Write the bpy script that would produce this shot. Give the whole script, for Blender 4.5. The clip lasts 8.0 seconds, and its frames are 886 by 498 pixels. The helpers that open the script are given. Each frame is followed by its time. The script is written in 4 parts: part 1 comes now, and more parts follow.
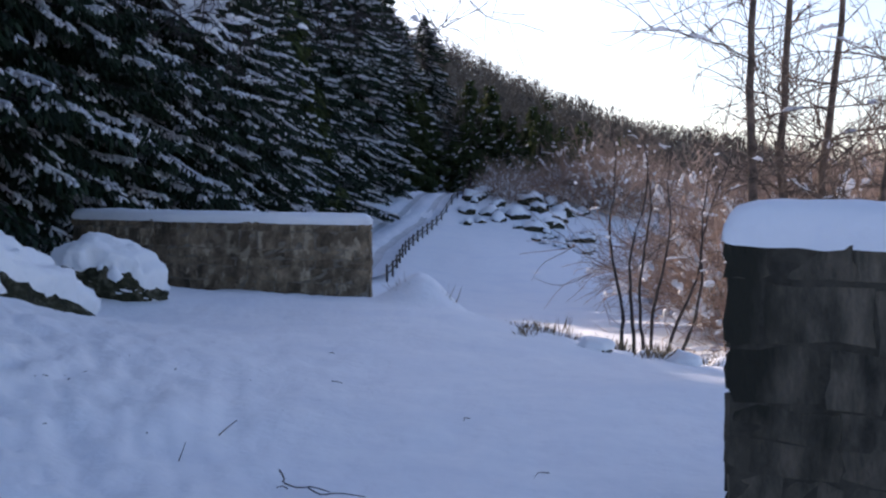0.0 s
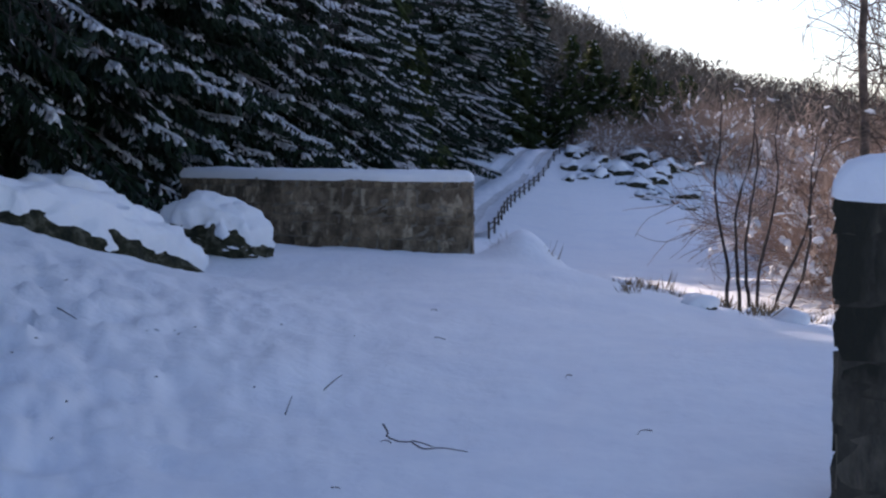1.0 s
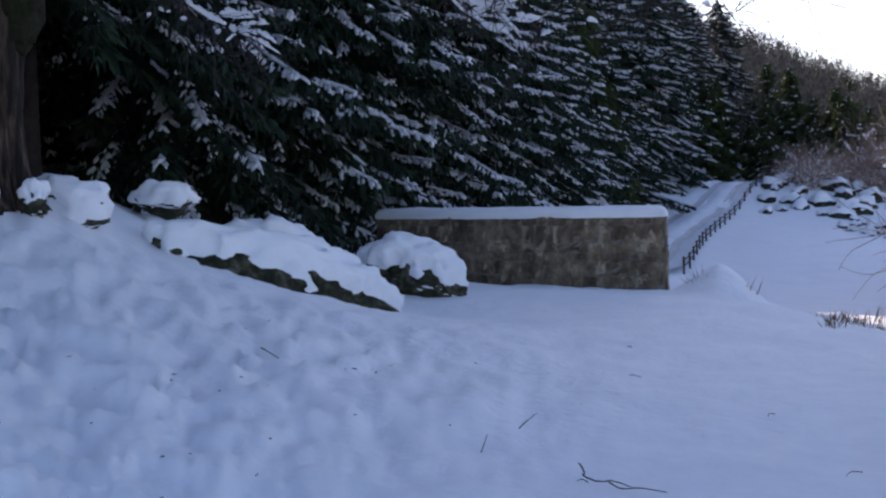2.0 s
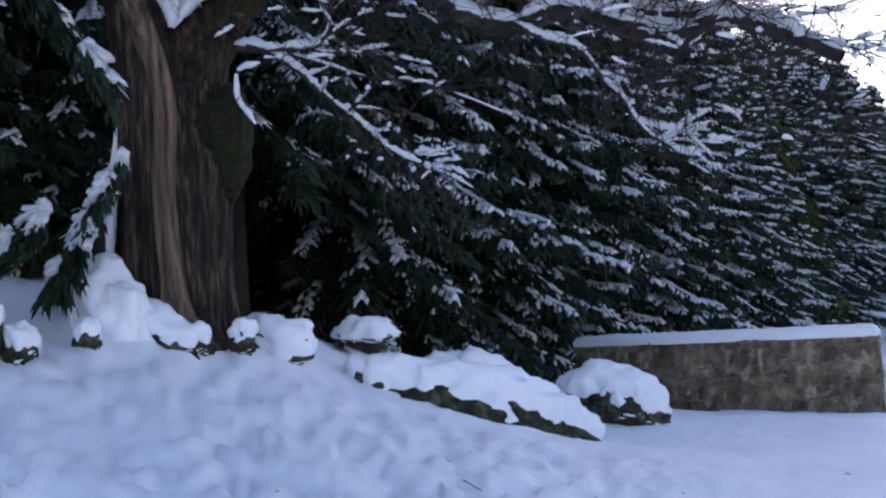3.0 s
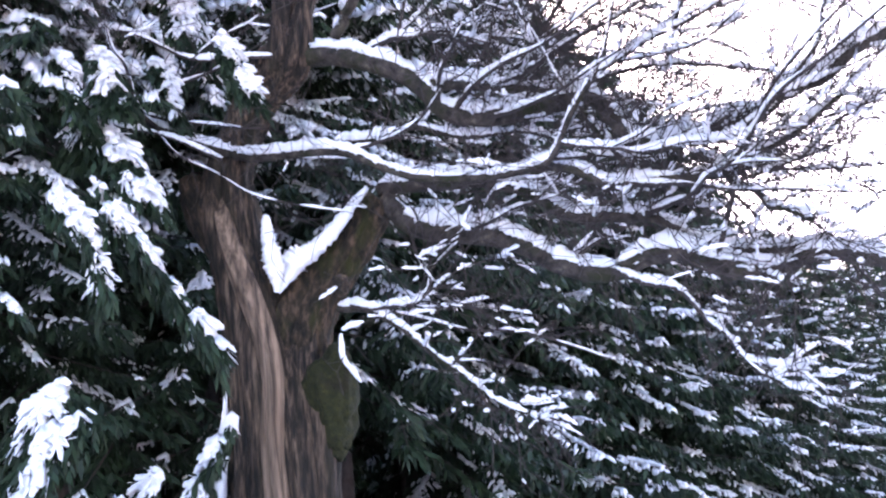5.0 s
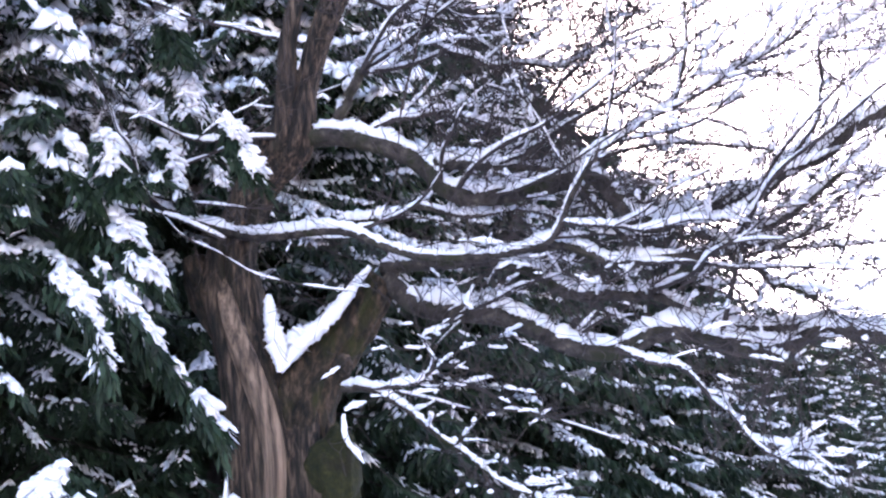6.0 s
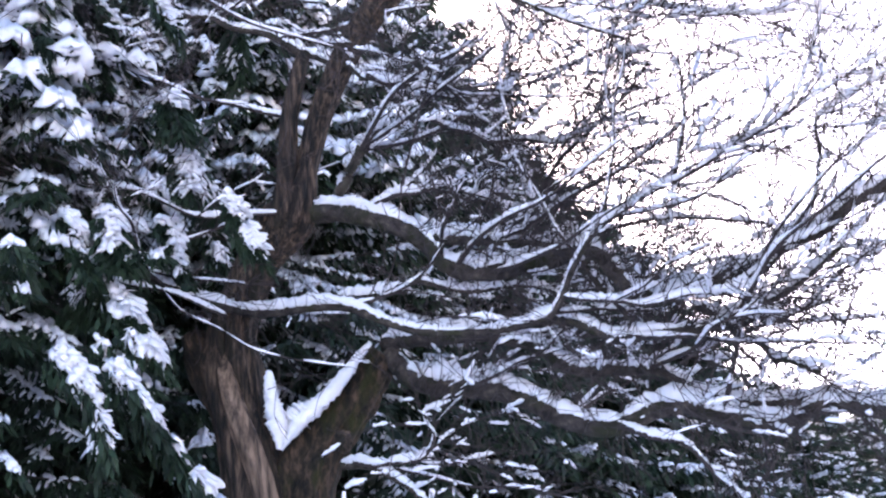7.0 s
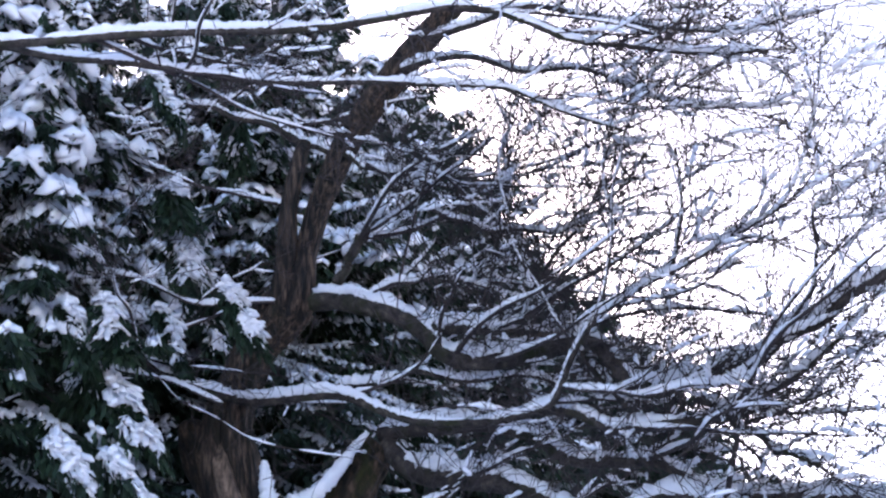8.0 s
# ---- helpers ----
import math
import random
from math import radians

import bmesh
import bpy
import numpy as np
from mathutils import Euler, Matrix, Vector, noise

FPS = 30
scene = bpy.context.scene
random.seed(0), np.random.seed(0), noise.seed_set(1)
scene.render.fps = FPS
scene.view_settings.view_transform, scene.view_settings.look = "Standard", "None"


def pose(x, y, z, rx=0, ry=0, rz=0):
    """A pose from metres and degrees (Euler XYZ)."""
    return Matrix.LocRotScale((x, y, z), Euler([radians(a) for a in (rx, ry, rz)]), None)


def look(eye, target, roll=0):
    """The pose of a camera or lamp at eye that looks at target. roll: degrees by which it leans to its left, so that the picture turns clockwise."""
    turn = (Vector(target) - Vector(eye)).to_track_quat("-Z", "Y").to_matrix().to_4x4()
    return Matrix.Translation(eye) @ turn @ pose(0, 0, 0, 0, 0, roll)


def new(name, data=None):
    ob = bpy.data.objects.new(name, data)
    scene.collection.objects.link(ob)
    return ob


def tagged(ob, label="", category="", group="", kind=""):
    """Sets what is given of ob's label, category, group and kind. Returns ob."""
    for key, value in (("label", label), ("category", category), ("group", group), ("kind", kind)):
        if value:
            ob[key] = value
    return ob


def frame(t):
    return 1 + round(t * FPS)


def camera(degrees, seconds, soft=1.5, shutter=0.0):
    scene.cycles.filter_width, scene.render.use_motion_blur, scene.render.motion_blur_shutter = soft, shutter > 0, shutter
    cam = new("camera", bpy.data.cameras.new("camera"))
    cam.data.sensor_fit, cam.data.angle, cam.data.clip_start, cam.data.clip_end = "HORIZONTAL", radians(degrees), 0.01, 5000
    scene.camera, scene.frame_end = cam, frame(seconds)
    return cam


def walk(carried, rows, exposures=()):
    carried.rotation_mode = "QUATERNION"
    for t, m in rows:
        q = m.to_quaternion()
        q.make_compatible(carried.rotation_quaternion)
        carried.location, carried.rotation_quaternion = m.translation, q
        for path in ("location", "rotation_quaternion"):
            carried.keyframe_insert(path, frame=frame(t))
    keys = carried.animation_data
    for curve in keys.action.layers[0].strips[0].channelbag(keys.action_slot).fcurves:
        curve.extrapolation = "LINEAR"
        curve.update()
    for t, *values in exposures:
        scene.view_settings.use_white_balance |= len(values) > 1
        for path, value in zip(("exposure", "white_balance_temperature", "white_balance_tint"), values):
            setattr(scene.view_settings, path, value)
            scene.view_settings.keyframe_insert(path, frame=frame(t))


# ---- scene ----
# The camera stands on the snow and turns: seconds, and the turn about x, y and z in degrees.
EYE = Vector((0.0, 0.0, 1.6))
TURNS = [
    (0.0, 88.52, -0.01, 0.03),
    (0.5, 87.23, 0.15, 1.60),
    (1.0, 86.50, 0.32, 4.81),
    (1.2, 86.51, 0.48, 6.49),
    (2.3, 90.03, 2.27, 16.69),
    (2.5, 91.36, 2.63, 18.64),
    (3.0, 94.92, 3.45, 23.09),
    (3.5, 98.19, 4.13, 25.97),
    (4.0, 101.71, 4.68, 27.81),
    (4.5, 104.68, 5.17, 28.35),
    (6.0, 110.85, 5.64, 28.66),
    (6.5, 112.48, 5.74, 28.72),
    (7.0, 114.40, 5.81, 28.76),
    (7.5, 116.42, 5.78, 28.75),
    (8.0, 118.57, 5.54, 28.54),
]
EXPOSURES = [(0.0, 0.36, 6050, 22), (1.0, 0.32, 6100, 23), (2.5, 0.72, 6200, 24), (3.0, 1.02, 6350, 25), (3.5, 1.15, 6350, 25), (4.0, 2.1, 6500, 26), (4.5, 2.85, 6750, 29), (6.0, 2.85, 6750, 30), (7.0, 2.4, 6550, 28), (8.0, 1.75, 6150, 24)]
cam = camera(40.0, 8.0, soft=2.3)
walk(cam, [(t, pose(EYE.x, EYE.y, EYE.z, rx, ry, rz)) for t, rx, ry, rz in TURNS], EXPOSURES)

# ---- light: a low winter sun behind the spruces, and a clear sky ----
SUN_AZ, SUN_EL = -28.0, 27.0
world = bpy.data.worlds.new("world")
scene.world = world
world.use_nodes = True
wn, wl = world.node_tree.nodes, world.node_tree.links
sky = wn.new("ShaderNodeTexSky")
sky.sky_type = "NISHITA"
sky.sun_disc = False
sky.sun_elevation, sky.sun_rotation = radians(SUN_EL), radians(SUN_AZ)
sky.dust_density = 1.0
wn["Background"].inputs["Strength"].default_value = 0.15
wl.new(sky.outputs[0], wn["Background"].inputs["Color"])
sun_data = bpy.data.lights.new("sun", "SUN")
sun_data.energy, sun_data.angle, sun_data.color = 5.0, radians(0.53), (1.0, 0.86, 0.68)
sun = new("sun", sun_data)
a, e = radians(SUN_AZ), radians(SUN_EL)
sun.matrix_world = look((0, 0, 60), (-60 * math.sin(a) * math.cos(e), -60 * math.cos(a) * math.cos(e), 60 - 60 * math.sin(e)))


# ---- materials ----
def material(name, ramp, scale, rough=0.8, bump=0.3, bump_scale=None, stretch=(1, 1, 1), detail=8.0, vary=0.0, each=0.0, blotch=None, spec=0.3, transmit=0.0):
    """Noise of two scales runs through a colour ramp; the finer one also raises the surface."""
    m = bpy.data.materials.new(name)
    m.use_nodes = True
    nt = m.node_tree
    N, L = nt.nodes, nt.links
    b = N["Principled BSDF"]
    b.inputs["Roughness"].default_value = rough
    b.inputs["Specular IOR Level"].default_value = spec
    co = N.new("ShaderNodeTexCoord")
    mp = N.new("ShaderNodeMapping")
    mp.inputs["Scale"].default_value = stretch
    if each:
        info, add = N.new("ShaderNodeObjectInfo"), N.new("ShaderNodeVectorMath")
        L.new(co.outputs["Object"], add.inputs[0])
        L.new(info.outputs["Location"], add.inputs[1])
        L.new(add.outputs[0], mp.inputs["Vector"])
    else:
        L.new(co.outputs["Object"], mp.inputs["Vector"])
    n1 = N.new("ShaderNodeTexNoise")
    n1.inputs["Scale"].default_value, n1.inputs["Detail"].default_value, n1.inputs["Roughness"].default_value = scale, detail, 0.62
    L.new(mp.outputs[0], n1.inputs["Vector"])
    r = N.new("ShaderNodeValToRGB")
    el = r.color_ramp.elements
    while len(el) < len(ramp):
        el.new(0.5)
    for k, (p, c) in enumerate(ramp):
        el[k].position, el[k].color = p, (*c, 1)
    L.new(n1.outputs[0], r.inputs[0])
    col = r.outputs[0]
    if blotch:
        bs, bc, lo, hi = blotch
        n2 = N.new("ShaderNodeTexNoise")
        n2.inputs["Scale"].default_value, n2.inputs["Detail"].default_value = bs, 5.0
        L.new(mp.outputs[0], n2.inputs["Vector"])
        mr = N.new("ShaderNodeMapRange")
        mr.inputs["From Min"].default_value, mr.inputs["From Max"].default_value = lo, hi
        L.new(n2.outputs[0], mr.inputs["Value"])
        mx = N.new("ShaderNodeMix")
        mx.data_type = "RGBA"
        mx.inputs["B"].default_value = (*bc, 1)
        L.new(mr.outputs[0], mx.inputs["Factor"])
        L.new(col, mx.inputs["A"])
        col = mx.outputs["Result"]
    if vary or each:
        gi = N.new("ShaderNodeNewGeometry" if vary else "ShaderNodeObjectInfo")
        mr = N.new("ShaderNodeMapRange")
        mr.inputs["To Min"].default_value, mr.inputs["To Max"].default_value = 1 - (vary or each), 1 + (vary or each)
        L.new(gi.outputs["Random Per Island" if vary else "Random"], mr.inputs["Value"])
        hs = N.new("ShaderNodeHueSaturation")
        L.new(mr.outputs[0], hs.inputs["Value"])
        L.new(col, hs.inputs["Color"])
        col = hs.outputs[0]
    L.new(col, b.inputs["Base Color"])
    if bump:
        n3 = N.new("ShaderNodeTexNoise")
        n3.inputs["Scale"].default_value, n3.inputs["Detail"].default_value = bump_scale or scale * 2, 6.0
        L.new(mp.outputs[0], n3.inputs["Vector"])
        bp = N.new("ShaderNodeBump")
        bp.inputs["Strength"].default_value, bp.inputs["Distance"].default_value = bump, 0.03
        L.new(n3.outputs[0], bp.inputs["Height"])
        L.new(bp.outputs[0], b.inputs["Normal"])
    if transmit:
        tr = N.new("ShaderNodeBsdfTranslucent")
        L.new(col, tr.inputs["Color"])
        ms = N.new("ShaderNodeMixShader")
        ms.inputs[0].default_value = transmit
        out = N["Material Output"]
        L.new(b.outputs[0], ms.inputs[1])
        L.new(tr.outputs[0], ms.inputs[2])
        L.new(ms.outputs[0], out.inputs["Surface"])
    return m


SNOW = material("snow", [(0.3, (0.80, 0.82, 0.86)), (0.7, (0.88, 0.89, 0.91))], 3.0, 0.65, 0.6, 9.0, blotch=(0.5, (0.76, 0.79, 0.85), 0.5, 0.8))
SNOW_TREE = material("tree snow", [(0.3, (0.84, 0.85, 0.88)), (0.7, (0.9, 0.9, 0.92))], 8.0, 0.6, 0.4, 30.0, transmit=0.25)
NEEDLES = material("spruce needles", [(0.3, (0.007, 0.018, 0.009)), (0.6, (0.016, 0.033, 0.015)), (0.8, (0.032, 0.05, 0.019))], 2.0, 0.6, 0, vary=0.45, transmit=0.2)
# needle colour for the far spruces, with the sun's yellow-green put into the ramp
NEEDLES_SUNLIT = material("sunlit far needles", [(0.3, (0.025, 0.045, 0.016)), (0.6, (0.065, 0.08, 0.026)), (0.8, (0.12, 0.105, 0.035))], 0.15, 0.7, 0, vary=0.5, transmit=0.42)
PALE = material("bare weathered wood", [(0.36, (0.035, 0.024, 0.017)), (0.5, (0.12, 0.082, 0.057)), (0.68, (0.25, 0.172, 0.118))], 6.0, 0.85, 0.9, 9.0, stretch=(2.2, 2.2, 0.12))
# mortar of the near wall, darkened along with its stone for the backlit face
MORTAR_DARK = material("backlit mortar", [(0.35, (0.03, 0.027, 0.02)), (0.7, (0.08, 0.07, 0.052))], 6.0, 0.95, 0.5, 30.0)
BARK = material("old bark", [(0.42, (0.006, 0.005, 0.004)), (0.53, (0.034, 0.023, 0.016)), (0.68, (0.13, 0.088, 0.059))], 8.0, 0.9, 1.0, 14.0, stretch=(2.2, 2.2, 0.22), blotch=(1.6, (0.014, 0.012, 0.007), 0.56, 0.7))
LIMB = material("limb bark", [(0.35, (0.010, 0.008, 0.007)), (0.55, (0.044, 0.036, 0.03)), (0.7, (0.105, 0.084, 0.068))], 9.0, 0.9, 0.9, 24.0, blotch=(2.5, (0.02, 0.022, 0.009), 0.52, 0.66))
MOSSY = material("mossy bark", [(0.38, (0.006, 0.005, 0.004)), (0.52, (0.024, 0.017, 0.010)), (0.68, (0.09, 0.056, 0.036))], 9.0, 0.95, 1.0, 26.0, stretch=(1.3, 1.3, 0.5), blotch=(2.6, (0.022, 0.024, 0.005), 0.5, 0.68))
MOSS = material("cushion moss", [(0.35, (0.008, 0.010, 0.003)), (0.58, (0.018, 0.019, 0.004)), (0.75, (0.042, 0.04, 0.009))], 16.0, 0.95, 1.0, 40.0, blotch=(3.0, (0.012, 0.009, 0.005), 0.54, 0.68))
TWIG = material("twig bark", [(0.3, (0.018, 0.014, 0.014)), (0.7, (0.056, 0.044, 0.041))], 6.0, 0.85, 0.4, 40.0)
ALDER = material("alder bark", [(0.35, (0.06, 0.045, 0.036)), (0.65, (0.2, 0.145, 0.11))], 6.0, 0.85, 0.4, 40.0)
SHRUB = material("shrub twigs", [(0.3, (0.25, 0.18, 0.145)), (0.7, (0.45, 0.33, 0.26))], 1.0, 0.8, 0, vary=0.35)
STONE = material("wall stone", [(0.35, (0.07, 0.054, 0.036)), (0.5, (0.15, 0.115, 0.077)), (0.65, (0.26, 0.2, 0.135))], 3.5, 0.9, 0.8, 14.0, each=0.3, stretch=(1.2, 1.2, 0.8), blotch=(3.0, (0.34, 0.28, 0.2), 0.56, 0.64))
# darker than STONE: the shade of the backlit near face is in this colour
STONE_DARK = material("backlit wall stone", [(0.32, (0.026, 0.024, 0.018)), (0.5, (0.082, 0.071, 0.052)), (0.68, (0.15, 0.122, 0.088))], 7.0, 0.9, 1.0, 26.0, each=0.08, blotch=(2.2, (0.022, 0.021, 0.014), 0.52, 0.64), stretch=(1, 1, 0.4))
MORTAR = material("mortar", [(0.35, (0.11, 0.095, 0.075)), (0.7, (0.26, 0.225, 0.18))], 6.0, 0.95, 0.5, 30.0)
ROCK = material("mossy rock", [(0.38, (0.010, 0.011, 0.006)), (0.52, (0.03, 0.031, 0.016)), (0.66, (0.10, 0.094, 0.068))], 6.0, 0.9, 0.8, 18.0)
WOOD = material("fence wood", [(0.3, (0.05, 0.04, 0.032)), (0.7, (0.13, 0.105, 0.08))], 5.0, 0.85, 0.4, 20.0)
FAR_WOOD = material("far bare wood", [(0.3, (0.06, 0.05, 0.04)), (0.55, (0.13, 0.11, 0.085)), (0.75, (0.3, 0.28, 0.26))], 0.2, 0.9, 0, vary=0.5)
PACKED = material("packed snow", [(0.3, (0.5, 0.56, 0.64)), (0.7, (0.72, 0.76, 0.82))], 1.2, 0.5, 0.4, 6.0, stretch=(1, 0.3, 1))
RUT = material("icy rut", [(0.3, (0.2, 0.25, 0.31)), (0.7, (0.4, 0.46, 0.53))], 1.2, 0.4, 0.4, 6.0)
GRASS = material("dead grass", [(0.3, (0.12, 0.085, 0.05)), (0.7, (0.28, 0.2, 0.12))], 4.0, 0.9, 0, vary=0.3)


# ---- mesh helpers ----
def mesh_of(name, verts, faces, mat, smooth=True):
    me = bpy.data.meshes.new(name)
    v = np.asarray(verts, dtype=np.float32)
    if isinstance(faces, np.ndarray):
        n, k = faces.shape
        me.vertices.add(len(v))
        me.vertices.foreach_set("co", v.ravel())
        me.loops.add(n * k)
        me.loops.foreach_set("vertex_index", faces.astype(np.int32).ravel())
        me.polygons.add(n)
        me.polygons.foreach_set("loop_start", np.arange(0, n * k, k, dtype=np.int32))
        me.update(calc_edges=True)
    else:
        me.from_pydata([tuple(map(float, p)) for p in v], [], faces)
    me.polygons.foreach_set("use_smooth", [smooth] * len(me.polygons))
    me.materials.append(mat)
    return me


def put(name, verts, faces, mat, parent=None, label="", smooth=True):
    ob = new(name, mesh_of(name, verts, faces, mat, smooth))
    if parent is not None:
        ob.parent = parent
    return tagged(ob, label) if label else ob


def empty(name, place, label, category, group="", kind=""):
    ob = new(name)
    ob.empty_display_size = 0.2
    ob.matrix_basis = Matrix.Translation(place)
    return tagged(ob, label, category, group, kind)


def unit(v):
    v = np.asarray(v, float)
    return v / (np.linalg.norm(v, axis=-1, keepdims=True) + 1e-9)


def spline(points, n):
    """A smooth line of n points through a few."""
    p = np.asarray(points, float)
    d = np.r_[0, np.cumsum(np.sqrt(np.linalg.norm(np.diff(p, axis=0), axis=1)))]
    q = np.vstack([2 * p[0] - p[1], p, 2 * p[-1] - p[-2]])
    out = []
    for u in np.linspace(0, d[-1], n):
        k = min(max(np.searchsorted(d, u, side="right") - 1, 0), len(p) - 2)
        s = (u - d[k]) / (d[k + 1] - d[k])
        a0, a1, a2, a3 = q[k:k + 4]
        out.append(0.5 * (2 * a1 + (a2 - a0) * s + (2 * a0 - 5 * a1 + 4 * a2 - a3) * s * s + (3 * a1 - a0 - 3 * a2 + a3) * s ** 3))
    return np.array(out)


class Tubes:
    """Gathers many tubes into one mesh of triangles and quads."""

    def __init__(self):
        self.v, self.f, self.n = [], [], 0

    def add(self, path, radii, sides=5, squash=1.0, lump=0.0, rng=None):
        p = np.asarray(path, float)
        m = len(p)
        t = unit(np.gradient(p, axis=0))
        ref = np.where(np.abs(t[:, 2:3]) > 0.95, np.array([[1.0, 0, 0]]), np.array([[0, 0, 1.0]]))
        a = unit(np.cross(t, ref))
        b = np.cross(a, t)
        ang = np.linspace(0, 2 * math.pi, sides, endpoint=False)
        r = np.asarray(radii, float)[:, None] * np.ones((m, sides))
        if lump:
            r = r * (1 + lump * rng.normal(size=(m, sides)))
        ring = p[:, None] + r[..., None] * (np.cos(ang)[None, :, None] * a[:, None] + squash * np.sin(ang)[None, :, None] * b[:, None])
        self.v.append(ring.reshape(-1, 3))
        i = np.arange(m - 1)[:, None] * sides
        j = np.arange(sides)[None]
        k = (j + 1) % sides
        self.f.append((np.stack([i + j, i + k, i + sides + k, i + sides + j], -1) + self.n).reshape(-1, 4))
        self.n += m * sides

    def put(self, name, mat, parent=None, label=""):
        return put(name, np.vstack(self.v), np.vstack(self.f), mat, parent, label)


def kites(base, way, side, length, width):
    """Many slim four-cornered blades."""
    n = len(base)
    mid = base + way * (length * 0.45)[:, None]
    v = np.stack([base, mid + side * width[:, None], base + way * length[:, None], mid - side * width[:, None]], 1).reshape(-1, 3)
    return v, np.arange(4 * n).reshape(n, 4)


def lumps(p0, p1, width, height):
    """Many long rounded lumps of snow between pairs of points."""
    n = len(p0)
    w = unit(p1 - p0)
    s = unit(np.cross(w, np.array([0, 0, 1.0])))
    up = np.array([0, 0, 1.0])
    a, b = p0 + (p1 - p0) * 0.16, p0 + (p1 - p0) * 0.84
    W, H = width[:, None], height[:, None]
    v = np.stack([p0, a + s * W, a + up * H, a - s * W, a - up * H * 0.4, b + s * W * 0.8, b + up * H * 0.85, b - s * W * 0.8, b - up * H * 0.4, p1], 1).reshape(-1, 3)
    one = [(0, 1, 2), (0, 2, 3), (0, 3, 4), (0, 4, 1), (1, 5, 6), (1, 6, 2), (2, 6, 7), (2, 7, 3), (3, 7, 8), (3, 8, 4), (4, 8, 5), (4, 5, 1), (9, 6, 5), (9, 7, 6), (9, 8, 7), (9, 5, 8)]
    f = (np.array(one)[None] + 10 * np.arange(n)[:, None, None]).reshape(-1, 3)
    return v, f


# ---- the ground: one snow sheet from the feet to the hills ----
NEAR_SPOTS = [
    (0, 0, 0), (1.5, 6.3, -0.1), (2.4, 5.6, -0.15), (-1.0, 7.3, 0.0), (-1.3, 22.8, 0.08), (-4.5, 24, 0.13), (-7.5, 25.5, 0.35), (-5.1, 17.3, 0.2),
    (-7.2, 13.7, 1.33), (-8.6, 12.3, 2.15), (-8.8, 15.2, 2.05), (-3.6, 4.8, 0.45), (-9.2, 9.2, 1.85), (-11.6, 11.4, 2.8), (-6, -6, 0.4),
    (6, -6, -0.2), (7, 8, -0.4), (0.2, 20, 0.05), (0.35, 17.0, 0.0), (2.6, 11.4, -0.02),
]
STREAM_SPOTS = [
    (3.4, 15.5, -0.55), (4.2, 22, -1.1), (1.0, 26, -1.2), (9, 21, -1.0), (2.1, 40, -1.6), (5.7, 31.5, -1.2), (-14, 24, 2.4), (-9, 40, 0.6),
]
FAR_SPOTS = [
    (-2.8, 52, -0.94), (-2.6, 68, 0.0), (-1.0, 85, 1.55), (2.6, 102, 2.5), (-1.4, 122, 5.0), (3.6, 68, -0.42), (5.1, 95, 3.7), (9, 79.5, -0.35),
    (22, 50, -2.0), (30, 20, -2.5), (5, 125, 6), (-40, 60, 16), (-30, 20, 7), (-17, 199, 31), (4.2, 200, 22.5), (29, 198, 10), (38, 196, 5.5),
    (70, 190, 0.0), (90, 120, -3), (-110, 150, 70), (40, -50, -2), (-40, -50, 4), (-20, 262, 32), (6, 262, 22), (38, 260, 8),
]
SPOTS = np.array(NEAR_SPOTS + STREAM_SPOTS + FAR_SPOTS, float)


_n = len(SPOTS)
_A = np.zeros((_n + 3, _n + 3))
_A[:_n, :_n] = np.hypot(SPOTS[:, None, 0] - SPOTS[None, :, 0], SPOTS[:, None, 1] - SPOTS[None, :, 1]) ** 1.5
_A[:_n, _n:] = np.c_[np.ones(_n), SPOTS[:, :2]]
_A[_n:, :_n] = _A[:_n, _n:].T
_W = np.linalg.solve(_A, np.r_[SPOTS[:, 2], 0, 0, 0])


def ground_z(x, y):
    x, y = np.asarray(x, float), np.asarray(y, float)
    r = np.hypot(x[..., None] - SPOTS[:, 0], y[..., None] - SPOTS[:, 1]) ** 1.5
    z = r @ _W[:_n] + _W[_n] + _W[_n + 1] * x + _W[_n + 2] * y
    return np.clip(z, -6, 70)


def fine(x, y, s, seed):
    return noise.noise(Vector((x * s, y * s, seed)))


